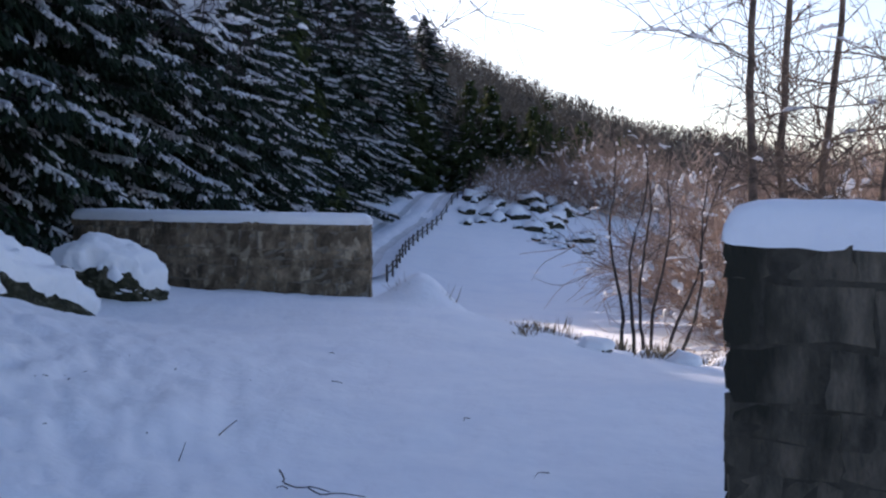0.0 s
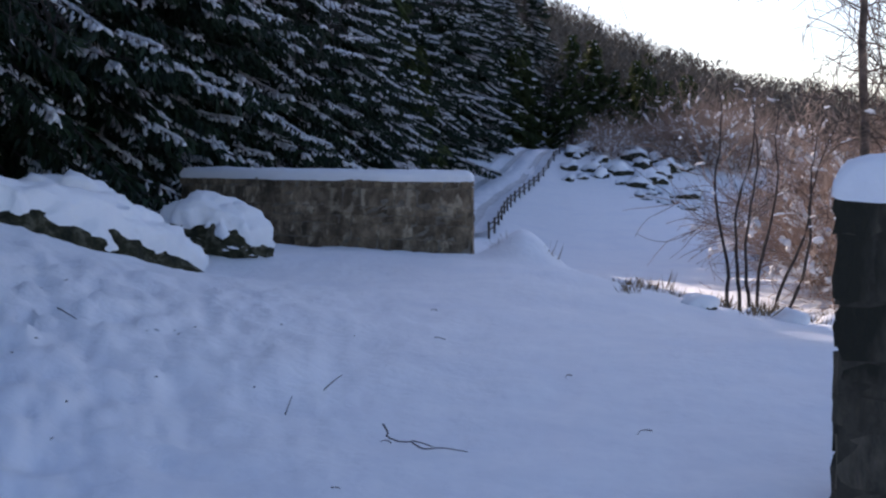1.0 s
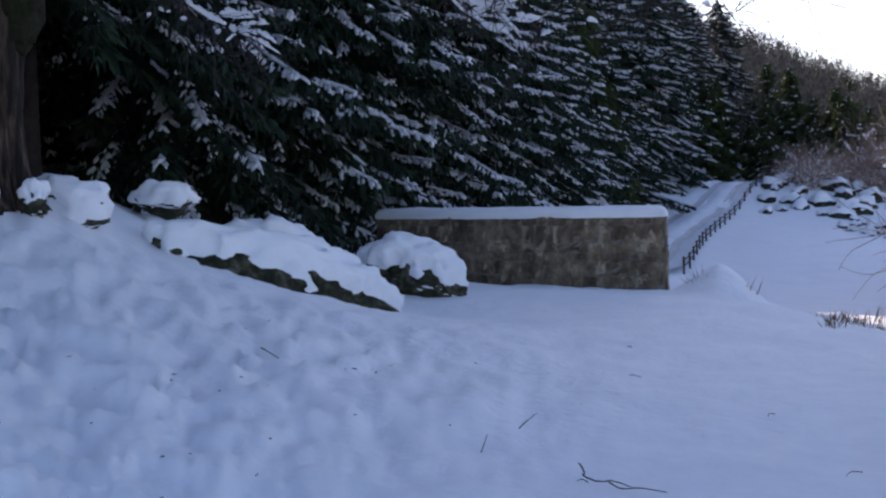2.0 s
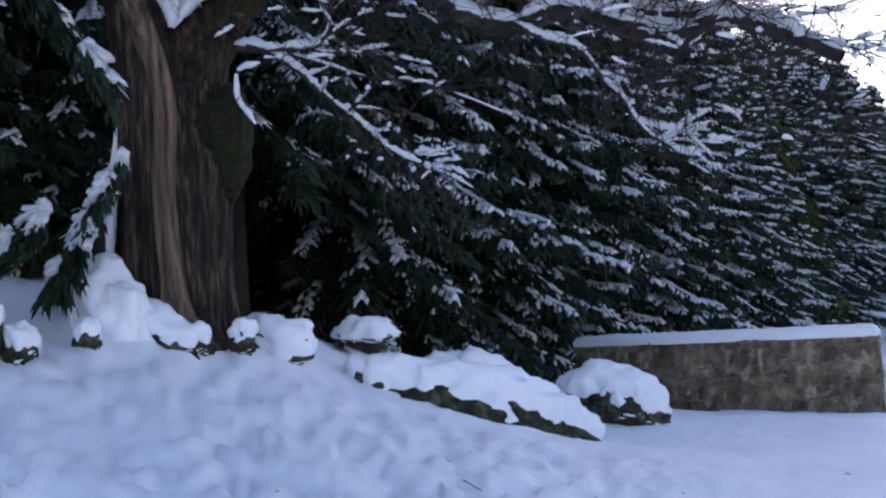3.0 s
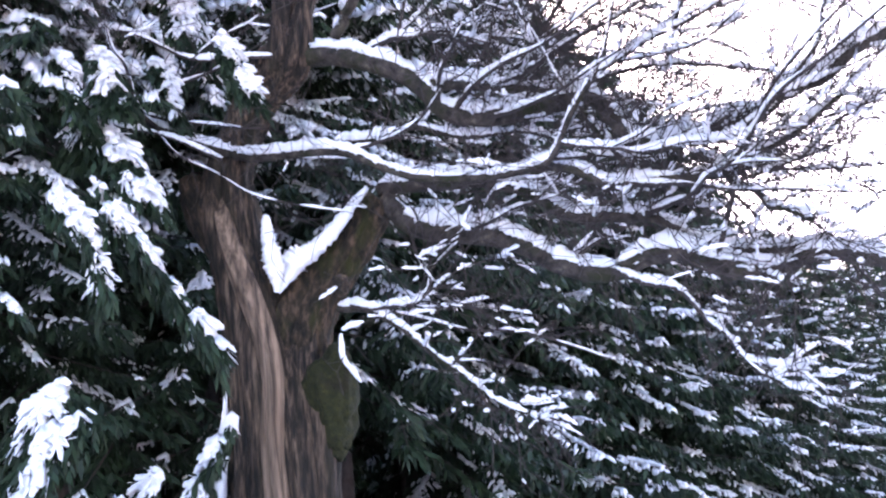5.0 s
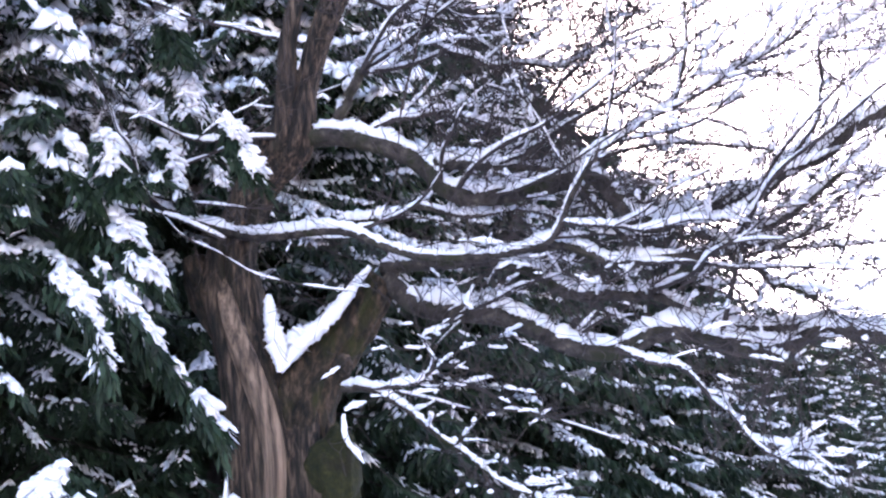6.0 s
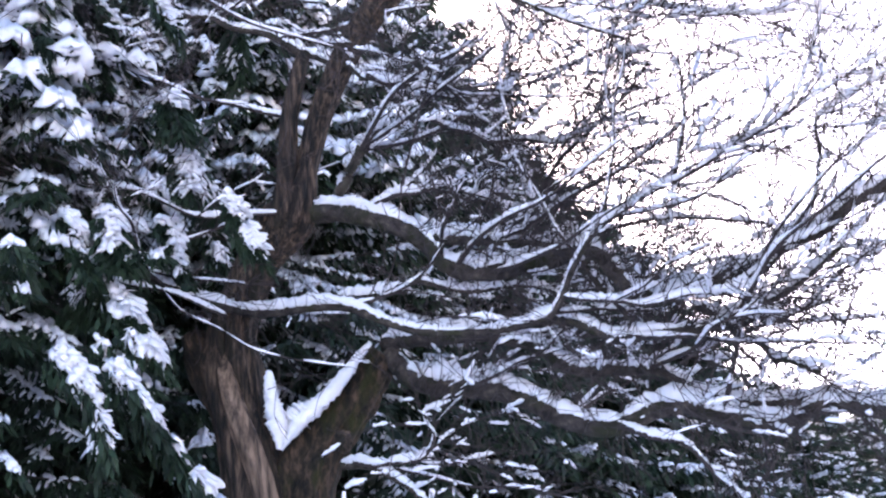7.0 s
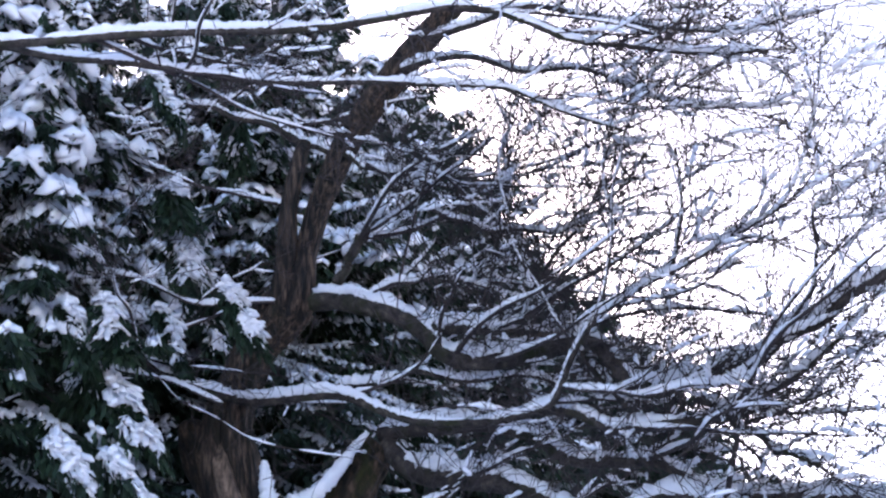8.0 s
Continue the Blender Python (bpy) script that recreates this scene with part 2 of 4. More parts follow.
def build_ground():
    az_fine = np.radians(np.r_[np.arange(-180, -62, 4.0), np.arange(-62, 26, 0.3), np.arange(26, 180, 4.0)])
    rad = np.r_[0.3, np.geomspace(1.0, 40, 150), np.geomspace(41, 900, 70)]
    X, Y = rad[:, None] * np.sin(az_fine), rad[:, None] * np.cos(az_fine)
    Z = ground_z(X, Y)
    for i in range(len(rad)):
        if rad[i] < 45:
            for j in range(len(az_fine)):
                x, y = X[i, j], Y[i, j]
                left = 0.5 + 2.2 / (1 + math.exp((x + 2.6) * 1.6)) / (1 + math.exp((y - 12.5) * 0.9))
                Z[i, j] += 0.62 * math.exp(-((x + 0.35) / 0.55) ** 2 - ((y - 21.4) / 0.7) ** 2) * (1 + 0.15 * fine(x, y, 1.5, 6))
                Z[i, j] += 0.05 * fine(x, y, 0.7, 2) + left * 0.055 * fine(x, y, 2.3, 5) + left * 0.036 * fine(x, y, 5.5, 8) + left * 0.018 * fine(x, y, 16.0, 9)
        elif rad[i] < 115:
            for j in range(len(az_fine)):
                x, y = X[i, j], Y[i, j]
                Z[i, j] += 0.14 * fine(x, y, 0.3, 12) + 0.08 * fine(x, y, 0.9, 15)
    m, k = X.shape
    v = np.stack([X, Y, Z], -1).reshape(-1, 3)
    i, j = np.meshgrid(np.arange(m - 1), np.arange(k), indexing="ij")
    j2 = (j + 1) % k
    f = np.stack([i * k + j, i * k + j2, (i + 1) * k + j2, (i + 1) * k + j], -1).reshape(-1, 4)
    faces = [tuple(q) for q in f.tolist()] + [tuple(range(k))[::-1]]
    ob = put("ground", v, faces, SNOW)
    return tagged(ob, "gently sloping ground under a fresh sheet of snow", "ground", kind="structure")


ground = build_ground()


# ---- the two dry masonry walls with their snow ----
def stone_mesh(w, h, d, seed, mat):
    """A rough squared stone, its face towards -y, about its centre."""
    rng = np.random.default_rng(seed)
    xs, zs = np.linspace(-0.5, 0.5, 4), np.linspace(-0.5, 0.5, 4)
    verts, faces = [], []
    for zz in zs:
        for xx in xs:
            edge = max(abs(xx), abs(zz)) > 0.45
            corner = min(abs(xx), abs(zz)) > 0.45
            verts.append((xx * w * (0.965 if corner else 1) + rng.normal() * 0.012, -d * (0.42 if edge else 0.5) + rng.normal() * 0.11 * d, zz * h * (0.965 if corner else 1) + rng.normal() * 0.012))
    for r in range(3):
        for c in range(3):
            k = r * 4 + c
            faces.append((k, k + 1, k + 5, k + 4))
    ring = [0, 1, 2, 3, 7, 11, 15, 14, 13, 12, 8, 4]
    base = len(verts)
    for k in ring:
        x, y, z = verts[k]
        verts.append((x, d * 0.5, z))
    for q in range(12):
        faces.append((ring[q], base + q, base + (q + 1) % 12, ring[(q + 1) % 12]))
    return mesh_of("stone", verts, faces, mat, False)


def masonry_wall(name, line, z0, z1, thick, course, long, mat, label, seed, cap, proud=0.1):
    """A wall along a line in plan (its seen face to the line's right hand side when walked), from z0 to z1 (pairs: first end, last end)."""
    rng = np.random.default_rng(seed)
    line = spline(line, 60)
    seg = np.r_[0, np.cumsum(np.linalg.norm(np.diff(line, axis=0), axis=1))]
    L = seg[-1]
    wall = empty(name, (line[0][0], line[0][1], z0[0]), label, "wall", kind="structure")
    inv = np.array(wall.matrix_basis.translation)

    def at(s):
        x, y = np.interp(s, seg, line[:, 0]), np.interp(s, seg, line[:, 1])
        x2, y2 = np.interp(min(s + 0.05, L), seg, line[:, 0]), np.interp(min(s + 0.05, L), seg, line[:, 1])
        x1, y1 = np.interp(max(s - 0.05, 0), seg, line[:, 0]), np.interp(max(s - 0.05, 0), seg, line[:, 1])
        t = unit(np.array([x2 - x1, y2 - y1]))
        return np.array([x, y]), t, np.array([-t[1], t[0]])

    # mortar core
    n = 40
    verts, faces = [], []
    for k in range(n):
        s = L * k / (n - 1)
        s = min(max(s, 0.03), L - 0.03)
        p, t, nb = at(s)
        za, zb = np.interp(s, [0, L], z0) - 0.5, np.interp(s, [0, L], z1)
        face = 0.024 if proud > 0.05 else 0.009
        for off, z in ((face, za), (face, zb), (thick, zb), (thick, za)):
            q = p + nb * off
            verts.append((q[0] - inv[0], q[1] - inv[1], z - inv[2]))
    for k in range(n - 1):
        for c in range(4):
            d = (c + 1) % 4
            faces.append((4 * k + c, 4 * k + d, 4 * k + 4 + d, 4 * k + 4 + c))
    faces += [(0, 1, 2, 3), (4 * n - 1, 4 * n - 2, 4 * n - 3, 4 * n - 4)]
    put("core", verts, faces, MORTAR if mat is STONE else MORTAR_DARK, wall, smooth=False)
    # stones of the seen face and of both ends
    kinds = {}
    rows = max(3, round((z1[0] - z0[0] + 0.15) / course))
    heights = rng.uniform(0.6, 1.4, rows)
    heights /= heights.sum()
    lo = 0.0
    for r in range(rows):
        s = -rng.uniform(0, 0.5) * long
        while s < L:
            w = long * rng.uniform(0.45, 1.7)
            s0, s1 = max(s, 0), min(s + w, L)
            s += w
            if s1 - s0 < 0.08:
                continue
            sm = (s0 + s1) / 2
            p, t, nb = at(sm)
            za, zb = np.interp(sm, [0, L], z0) - 0.15, np.interp(sm, [0, L], z1)
            hz = (zb - za) * heights[r]
            zc = za + (zb - za) * (lo + heights[r] / 2)
            key = (round((s1 - s0) / 0.06), round(hz / 0.04), int(rng.integers(0, 2)))
            if key not in kinds:
                kinds[key] = stone_mesh(key[0] * 0.06 - 0.006, hz - 0.008, proud, seed + len(kinds), mat)
            ob = new("stone", kinds[key])
            ob.parent = wall
            q = p + nb * (0.005 + proud / 2 + rng.uniform(-0.1, 0.1) * proud)
            ob.matrix_basis = Matrix.Translation((q[0] - inv[0], q[1] - inv[1], zc - inv[2])) @ Matrix.Rotation(math.atan2(t[1], t[0]) + rng.normal() * 0.02, 4, "Z") @ Matrix.Rotation(rng.normal() * 0.04, 4, "Y")
        lo += heights[r]
    for end in (0, 1):
        p, t, nb = at(L * end)
        z = (z0[end] - 0.15)
        while z < z1[end] - 0.05:
            hz = min(course * rng.uniform(0.8, 1.3), z1[end] - z)
            ob = new("stone", stone_mesh(thick * 0.95, hz - 0.01, 0.06, seed + 900 + int(z * 100) + end, mat))
            ob.parent = wall
            q = p + nb * (thick / 2 + 0.02) + t * (0.02 if end == 0 else -0.02)
            ob.matrix_basis = Matrix.Translation((q[0] - inv[0], q[1] - inv[1], z + hz / 2 - inv[2])) @ Matrix.Rotation(math.atan2(t[1], t[0]) + (-math.pi / 2 if end == 0 else math.pi / 2), 4, "Z")
            z += hz
    # snow lying on top, rounded at its edges
    verts, faces = [], []
    prof = [(0.0, -0.03), (-0.02, cap * 0.3), (-0.005, cap * 0.66), (0.06, cap * 0.93), (thick * 0.5, cap * 1.05), (thick - 0.06, cap * 0.93), (thick + 0.005, cap * 0.66), (thick + 0.02, cap * 0.3), (thick, -0.03)]
    ss = np.r_[-0.012, -0.008, 0.01, 0.045, 0.1, np.linspace(0.18, L - 0.18, 60), L - 0.1, L - 0.045, L - 0.01, L + 0.008, L + 0.012]
    full = np.r_[0.05, 0.4, 0.7, 0.88, 0.97, np.ones(60), 0.97, 0.88, 0.7, 0.4, 0.05]
    for s, fl in zip(ss, full):
        p, t, nb = at(min(max(s, 0), L))
        p = p + t * (s - min(max(s, 0), L))
        z = np.interp(s, [0, L], z1)
        for k, (o, h) in enumerate(prof):
            w = 0.02 * noise.noise(Vector((s * 1.2, k * 0.7, seed))) + 0.014 * noise.noise(Vector((s * 7, k * 2.1, seed + 4)))
            q = p + nb * (o + (w if k < 3 else 0))
            verts.append((q[0] - inv[0], q[1] - inv[1], z + h * fl + w * 0.8 - inv[2]))
    m = len(prof)
    for k in range(len(ss) - 1):
        for c in range(m - 1):
            faces.append((k * m + c, k * m + c + 1, (k + 1) * m + c + 1, (k + 1) * m + c))
    faces += [tuple(range(m))[::-1], tuple(range((len(ss) - 1) * m, len(ss) * m))]
    put("snow_cap", verts, faces, SNOW, wall, "smooth thick cap of fresh snow")
    return wall


masonry_wall("wall_left", [(-7.6, 24.9), (-5.6, 23.55), (-3.4, 22.9), (-1.38, 22.85)], (0.25, 0.06), (1.60, 1.48), 0.5, 0.23, 0.42, STONE,
             "grey-brown rubble stone wall capped with snow", 11, 0.19)
# the near wall's backlit shade comes partly from its darker stone colour
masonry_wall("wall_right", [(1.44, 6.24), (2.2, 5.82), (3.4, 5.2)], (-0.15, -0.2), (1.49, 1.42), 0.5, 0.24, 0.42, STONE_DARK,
             "stone wall, its backlit face coloured dark, under a thick snow cap", 23, 0.21, 0.016)


# ---- boulders and stumps with snow on them ----
def boulder(name, place, radii, turn, label, category, seed, snow=0.12, cover=0.25, mat=ROCK, rough=0.22, group="", sub=5, wind=0.0):
    """A lumpy rock; the snow is its own upper skin, thicker the flatter it lies."""
    me = bmesh.new()
    bmesh.ops.create_icosphere(me, subdivisions=sub, radius=1)
    rot = Euler([radians(v) for v in turn]).to_matrix()
    rv, sv = [], []
    for v in me.verts:
        n = v.co.normalized()
        f = 1 + rough * noise.noise(n * 1.3 + Vector((seed, 0, 0))) + rough * 0.5 * noise.noise(n * 3.4 + Vector((0, seed, 0))) + 0.06 * noise.noise(n * 9 + Vector((seed, seed, 0)))
        p = rot @ Vector((n.x * radii[0] * f, n.y * radii[1] * f, n.z * radii[2] * f))
        up = (rot @ Vector((n.x / radii[0], n.y / radii[1], n.z / radii[2]))).normalized()
        s = 0.6 / max(min(radii), 0.2)
        w = p * s + Vector((seed * 3.1, seed, 0))
        p = p + up * (0.09 * noise.noise(w * 2.3) + 0.05 * noise.noise(w * 5.5)) / s
        edge = up.z - cover - wind * max(0.0, -up.y) + 0.5 * noise.noise(w * 1.9) + 0.35 * noise.noise(w * 5.0) + 0.12 * noise.noise(w * 11)
        thick = snow * min(1.0, max(-0.3, edge * 3.6))
        rv.append(p)
        sv.append(p + up * thick * 0.6 + Vector((0, 0, thick * 0.6)))
    faces = [tuple(w.index for w in f.verts) for f in me.faces]
    me.free()
    ob = empty(name, place, label, category, group)
    put("rock", rv, faces, mat, ob)
    put("snow", sv, faces, SNOW, ob, "rounded cover of snow")
    return ob


boulder("boulder", (-6.12, 15.8, 0.56), (2.15, 0.74, 0.6), (0, 15, 60), "long mossy boulder under thick snow beside the stone wall", "boulder", 3, 0.19, 0.22, rough=0.22, wind=0.5)
boulder("boulder", (-5.32, 19.5, 0.6), (0.84, 0.6, 0.44), (0, 20, 15), "round mossy boulder half covered with snow", "boulder", 8, 0.17, 0.0, rough=0.22, wind=0.42)
boulder("snow_mound", (-8.8, 11.25, 2.0), (0.44, 0.4, 0.74), (0, -14, 25), "steep heap of snow over the old tree's root", "mound", 47, 0.1, -0.45, rough=0.35, wind=0.1)
boulder("root", (-8.4, 11.5, 2.02), (0.62, 0.24, 0.2), (0, 22, -12), "dark mossy root half buried in snow", "root", 48, 0.1, 0.1, rough=0.4, sub=4)
for place, radii, turn, seed, cover in (
        ((-8.0, 15.9, 1.9), (0.42, 0.35, 0.2), (0, 0, 20), 12, -0.2), ((-6.9, 17.2, 1.15), (0.7, 0.5, 0.4), (0, 12, 40), 14, -0.6), ((-8.0, 13.4, 1.85), (0.5, 0.4, 0.26), (0, 10, 20), 17, -0.6)):
    boulder("stone", place, radii, turn, "snow-covered stone on the bank beneath the spruces", "stone", seed, 0.09, cover, group="stones on the bank", rough=0.4, sub=4)
for place, radii, turn, seed, cover in (
        ((-8.92, 8.92, 1.98), (0.25, 0.24, 0.27), (0, 5, 30), 41, 0.42), ((-8.85, 9.3, 2.05), (0.16, 0.15, 0.26), (0, 0, 10), 42, 0.1), ((-8.6, 9.5, 1.86), (0.15, 0.16, 0.2), (0, 0, 60), 43, 0.25),
        ((-8.5, 10.4, 1.92), (0.14, 0.14, 0.19), (0, 0, 0), 44, 0.3), ((-8.0, 11.6, 1.86), (0.19, 0.16, 0.17), (0, 0, 20), 45, 0.3), ((-7.58, 11.99, 1.86), (0.13, 0.13, 0.17), (0, 0, 0), 46, 0.3)):
    boulder("stone", place, radii, turn, "small dark stone capped with snow at the old tree's foot", "stone", seed, 0.09, cover, group="stones at the tree's foot", rough=0.45, sub=4)


# ---- spruces ----
def spruce_meshes(height, radius, seed, gap=0.42, per=7, start=0.4, shoot=0.26, snowy=0.55, needles=NEEDLES, snow=SNOW_TREE, lump=1.0, side_bias=0.7, droop_by=1.0, blobs=False, bare=0.0):
    """Trunk, crown and snow of a spruce whose longer boughs hang to the open side (+x, -y): each a spine with a fringe of short hanging sprays."""
    rng = np.random.default_rng(seed)
    nb, nw, ns, nl, nr = [], [], [], [], []
    s0, s1, sw, sh = [], [], [], []
    wood = Tubes()
    wood.add([(0, 0, -0.4), (0.03, 0, height * 0.3), (0, 0.02, height * 0.7), (0, 0, height)], [0.2, 0.15, 0.08, 0.01], 8)
    h = start
    while h < height - 0.15:
        top = (height - h) / height
        R = radius * min(1.0, 1.2 * top ** 0.62 + 0.03)
        k = max(4, int(round(per * (0.6 + 0.4 * top))))
        for q in range(k):
            biased = rng.uniform() < side_bias
            phi = rng.normal(-0.55, 0.75) if biased else rng.uniform(0, 2 * math.pi)
            L = R * (rng.uniform(0.8, 1.25) if biased else rng.uniform(0.6, 0.95))
            out = np.array([math.cos(phi), math.sin(phi), 0])
            side = np.array([-out[1], out[0], 0])
            droop = droop_by * rng.uniform(0.3, 0.95) * (0.45 + 0.55 * top)
            u = np.linspace(0, 1, 9)
            bend = rng.normal() * 0.12
            spine = np.array([0, 0, h + rng.uniform(-0.35, 0.35)]) + np.outer(u * L, out) + np.outer(u * u * L * bend, side) + np.outer(-droop * L * (u ** 1.35) + 0.08 * L * u ** 3, [0, 0, 1.0])
            wood.add(spine, np.linspace(0.03, 0.006, 9) * (0.5 + top), 3)
            m = max(4, int(L / 0.085))
            uu = np.linspace(0.15, 1.0, m)
            base = np.stack([np.interp(uu, u, spine[:, c]) for c in range(3)], -1)
            laden = np.sin(uu * L * rng.uniform(2.2, 4.0) + rng.uniform(0, 6.28)) * 0.5 + 0.5 + rng.normal(size=m) * 0.18
            heavy = rng.uniform(1.0, 2.3) if blobs and h > 7.0 else 1.55 * rng.uniform(0.1, 1.0) ** 1.4 * min(1.0, max(0.12, (h - bare * 0.4) / (bare * 0.6 + 0.01)))
            for sgn in (-1, 1):
                tl = (0.14 + 0.34 * np.sqrt(np.maximum(1 - uu, 0)) * rng.uniform(0.5, 1.2, m)) * min(1.0, 0.45 + 0.25 * L)
                td = unit(out * rng.uniform(0.3, 0.8, (m, 1)) + side * sgn * rng.uniform(0.4, 0.8, (m, 1)) + np.array([0, 0, -1.0]) * rng.uniform(0.35, 0.9, (m, 1)))
                for fr in (0.0, 0.35, 0.7, 1.0):
                    c = base + td * (tl * fr)[:, None]
                    w = unit(td + rng.normal(size=(m, 3)) * 0.3 + np.array([0, 0, -0.45]))
                    nb.append(c)
                    nw.append(w)
                    ns.append(unit(np.cross(w, rng.normal(size=(m, 3)))))
                    nl.append(shoot * rng.uniform(0.6, 1.2, m))
                    nr.append(shoot * 0.13 * rng.uniform(0.6, 1.3, m))
                pick = laden + rng.normal(size=m) * 0.12 < snowy * heavy * (0.5 + 0.6 * uu) * (1.6 if blobs and h > 7.0 else 1)
                if pick.any():
                    bb, dd, ll = base[pick], td[pick], tl[pick]
                    n = len(bb)
                    for clump in range(2):
                        high = 1 + (2.2 * min(1.0, max(0.0, (h - 6.0) / 3)) * rng.uniform(0, 1.35, n) ** 2 if blobs else 0.6 * rng.uniform(0, 1, n) ** 3)
                        along = ll * rng.uniform(0.0, 0.75, n)
                        s0.append(bb + dd * along[:, None] + [0, 0, 0.03])
                        s1.append(bb + dd * (along + rng.uniform(0.04, 0.12, n) * (1 + 0.5 * (high - 1)))[:, None] + [0, 0, 0.015] + rng.normal(size=(n, 3)) * 0.015)
                        sw.append(rng.uniform(0.016, 0.038, n) * lump * high)
                        sh.append(rng.uniform(0.02, 0.042, n) * lump * high)
            pick = np.flatnonzero((laden < snowy * heavy * 0.8)[:-1])
            if len(pick):
                s0.append(base[pick] + [0, 0, 0.03])
                s1.append(base[pick] + (base[pick + 1] - base[pick]) * 1.6 + [0, 0, 0.03])
                sw.append(rng.uniform(0.03, 0.06, len(pick)) * lump)
                sh.append(rng.uniform(0.03, 0.06, len(pick)) * lump)
        h += gap * rng.uniform(0.8, 1.2) * (0.6 + 0.4 * top)
    v, f = kites(np.vstack(nb), np.vstack(nw), np.vstack(ns), np.concatenate(nl), np.concatenate(nr))
    crown = mesh_of("crown", v, f, needles, False)
    v, f = lumps(np.vstack(s0), np.vstack(s1), np.concatenate(sw), np.concatenate(sh))
    load = mesh_of("snow", v, f, snow)
    stem = mesh_of("trunk", np.vstack(wood.v), np.vstack(wood.f), TWIG)
    return stem, crown, load


def tree_of(name, meshes, place, turn, scale, label, group):
    ob = empty(name, place, label, "tree", group)
    ob.matrix_basis = Matrix.Translation(place) @ Matrix.Rotation(turn, 4, "Z") @ Matrix.Scale(scale, 4)
    for part_name, me in zip(("trunk", "crown", "snow"), meshes):
        c = new(part_name, me)
        c.parent = ob
        if part_name != "trunk":
            tagged(c, kind="stuff")
    return ob


SPRUCE = [spruce_meshes(16, 4.2, 41, gap=0.36, snowy=0.62, lump=1.1, droop_by=0.95), spruce_meshes(15, 4.0, 52, gap=0.36, snowy=0.62, lump=1.05, droop_by=1.0), spruce_meshes(15.5, 4.3, 58, gap=0.36, snowy=0.6, lump=1.12, droop_by=0.9)]
SHELTERED = [spruce_meshes(16, 4.2, 83, gap=0.38, start=3.2, snowy=0.5, lump=0.95, droop_by=0.95, blobs=True, bare=6.0), spruce_meshes(15.5, 4.1, 87, gap=0.38, start=2.8, snowy=0.5, lump=0.95, droop_by=1.0, blobs=True, bare=5.5)]
rng = np.random.default_rng(5)
TALL_PLAN = [(-62, 20, 1.0), (-57, 24, 1.05), (-52, 19.5, 1.0), (-49, 26, 1.1), (-45, 21.5, 1.05), (-42, 27, 1.1), (-38.5, 22, 1.2), (-35, 27, 1.4), (-32.5, 24, 1.28), (-29.5, 29, 1.4)]
BACK_PLAN = [(-56, 31, 1.1), (-51, 33, 1.2), (-46, 34, 1.2), (-40.5, 34, 1.25), (-36.5, 38, 1.3), (-32, 37, 1.3), (-27, 38, 1.3)]
WALL_PLAN = [(-27, 28.5, 1.3), (-23, 31, 1.2), (-20, 32, 1.08), (-16.8, 34.5, 0.98), (-14.2, 37, 0.9), (-12.0, 40, 0.84), (-10.6, 44, 0.78), (-9.6, 50, 0.78), (-23, 35, 1.2), (-16, 42, 1.0), (-12, 52, 0.95), (-19, 38, 1.15)]
LANE_PLAN = [(-8.6, 57, 0.8), (-7.2, 66, 0.86), (-6.0, 78, 1.0), (-4.6, 92, 1.1), (-8.6, 72, 1.1), (-7.6, 84, 1.25), (-6.4, 96, 1.3), (-5.2, 106, 1.3), (-3.6, 114, 1.15), (-2.2, 122, 1.0), (-10, 62, 1.1), (-4.4, 124, 1.3), (-1.0, 130, 0.95), (-6.8, 88, 1.3), (-5.6, 100, 1.3), (-4.3, 110, 1.25), (-3.0, 128, 1.2), (-8.0, 78, 1.2), (-7.4, 102, 1.4), (-9.2, 90, 1.3)]
for plan, kinds, group in ((TALL_PLAN, SHELTERED, "spruces behind the old tree"), (BACK_PLAN, SPRUCE, "spruces behind the old tree"), (WALL_PLAN, SPRUCE, "spruces behind the wall"), (LANE_PLAN, SPRUCE, "spruces along the lane")):
    for k, (az, d, s) in enumerate(plan):
        x, y = d * math.sin(radians(az)), d * math.cos(radians(az))
        tree_of("spruce", kinds[k % len(kinds)], (x, y, float(ground_z(x, y)) - 0.1), rng.uniform(-0.7, 0.6), s, "tall dark green spruce with drooping snow-laden branches", group)


# ---- the old broad-leaved tree ----
TREE = np.array((-8.57, 12.31, 2.05))
old_tree = empty("old_tree", TREE, "huge old bare tree with twisted bark and snow on its limbs", "tree")


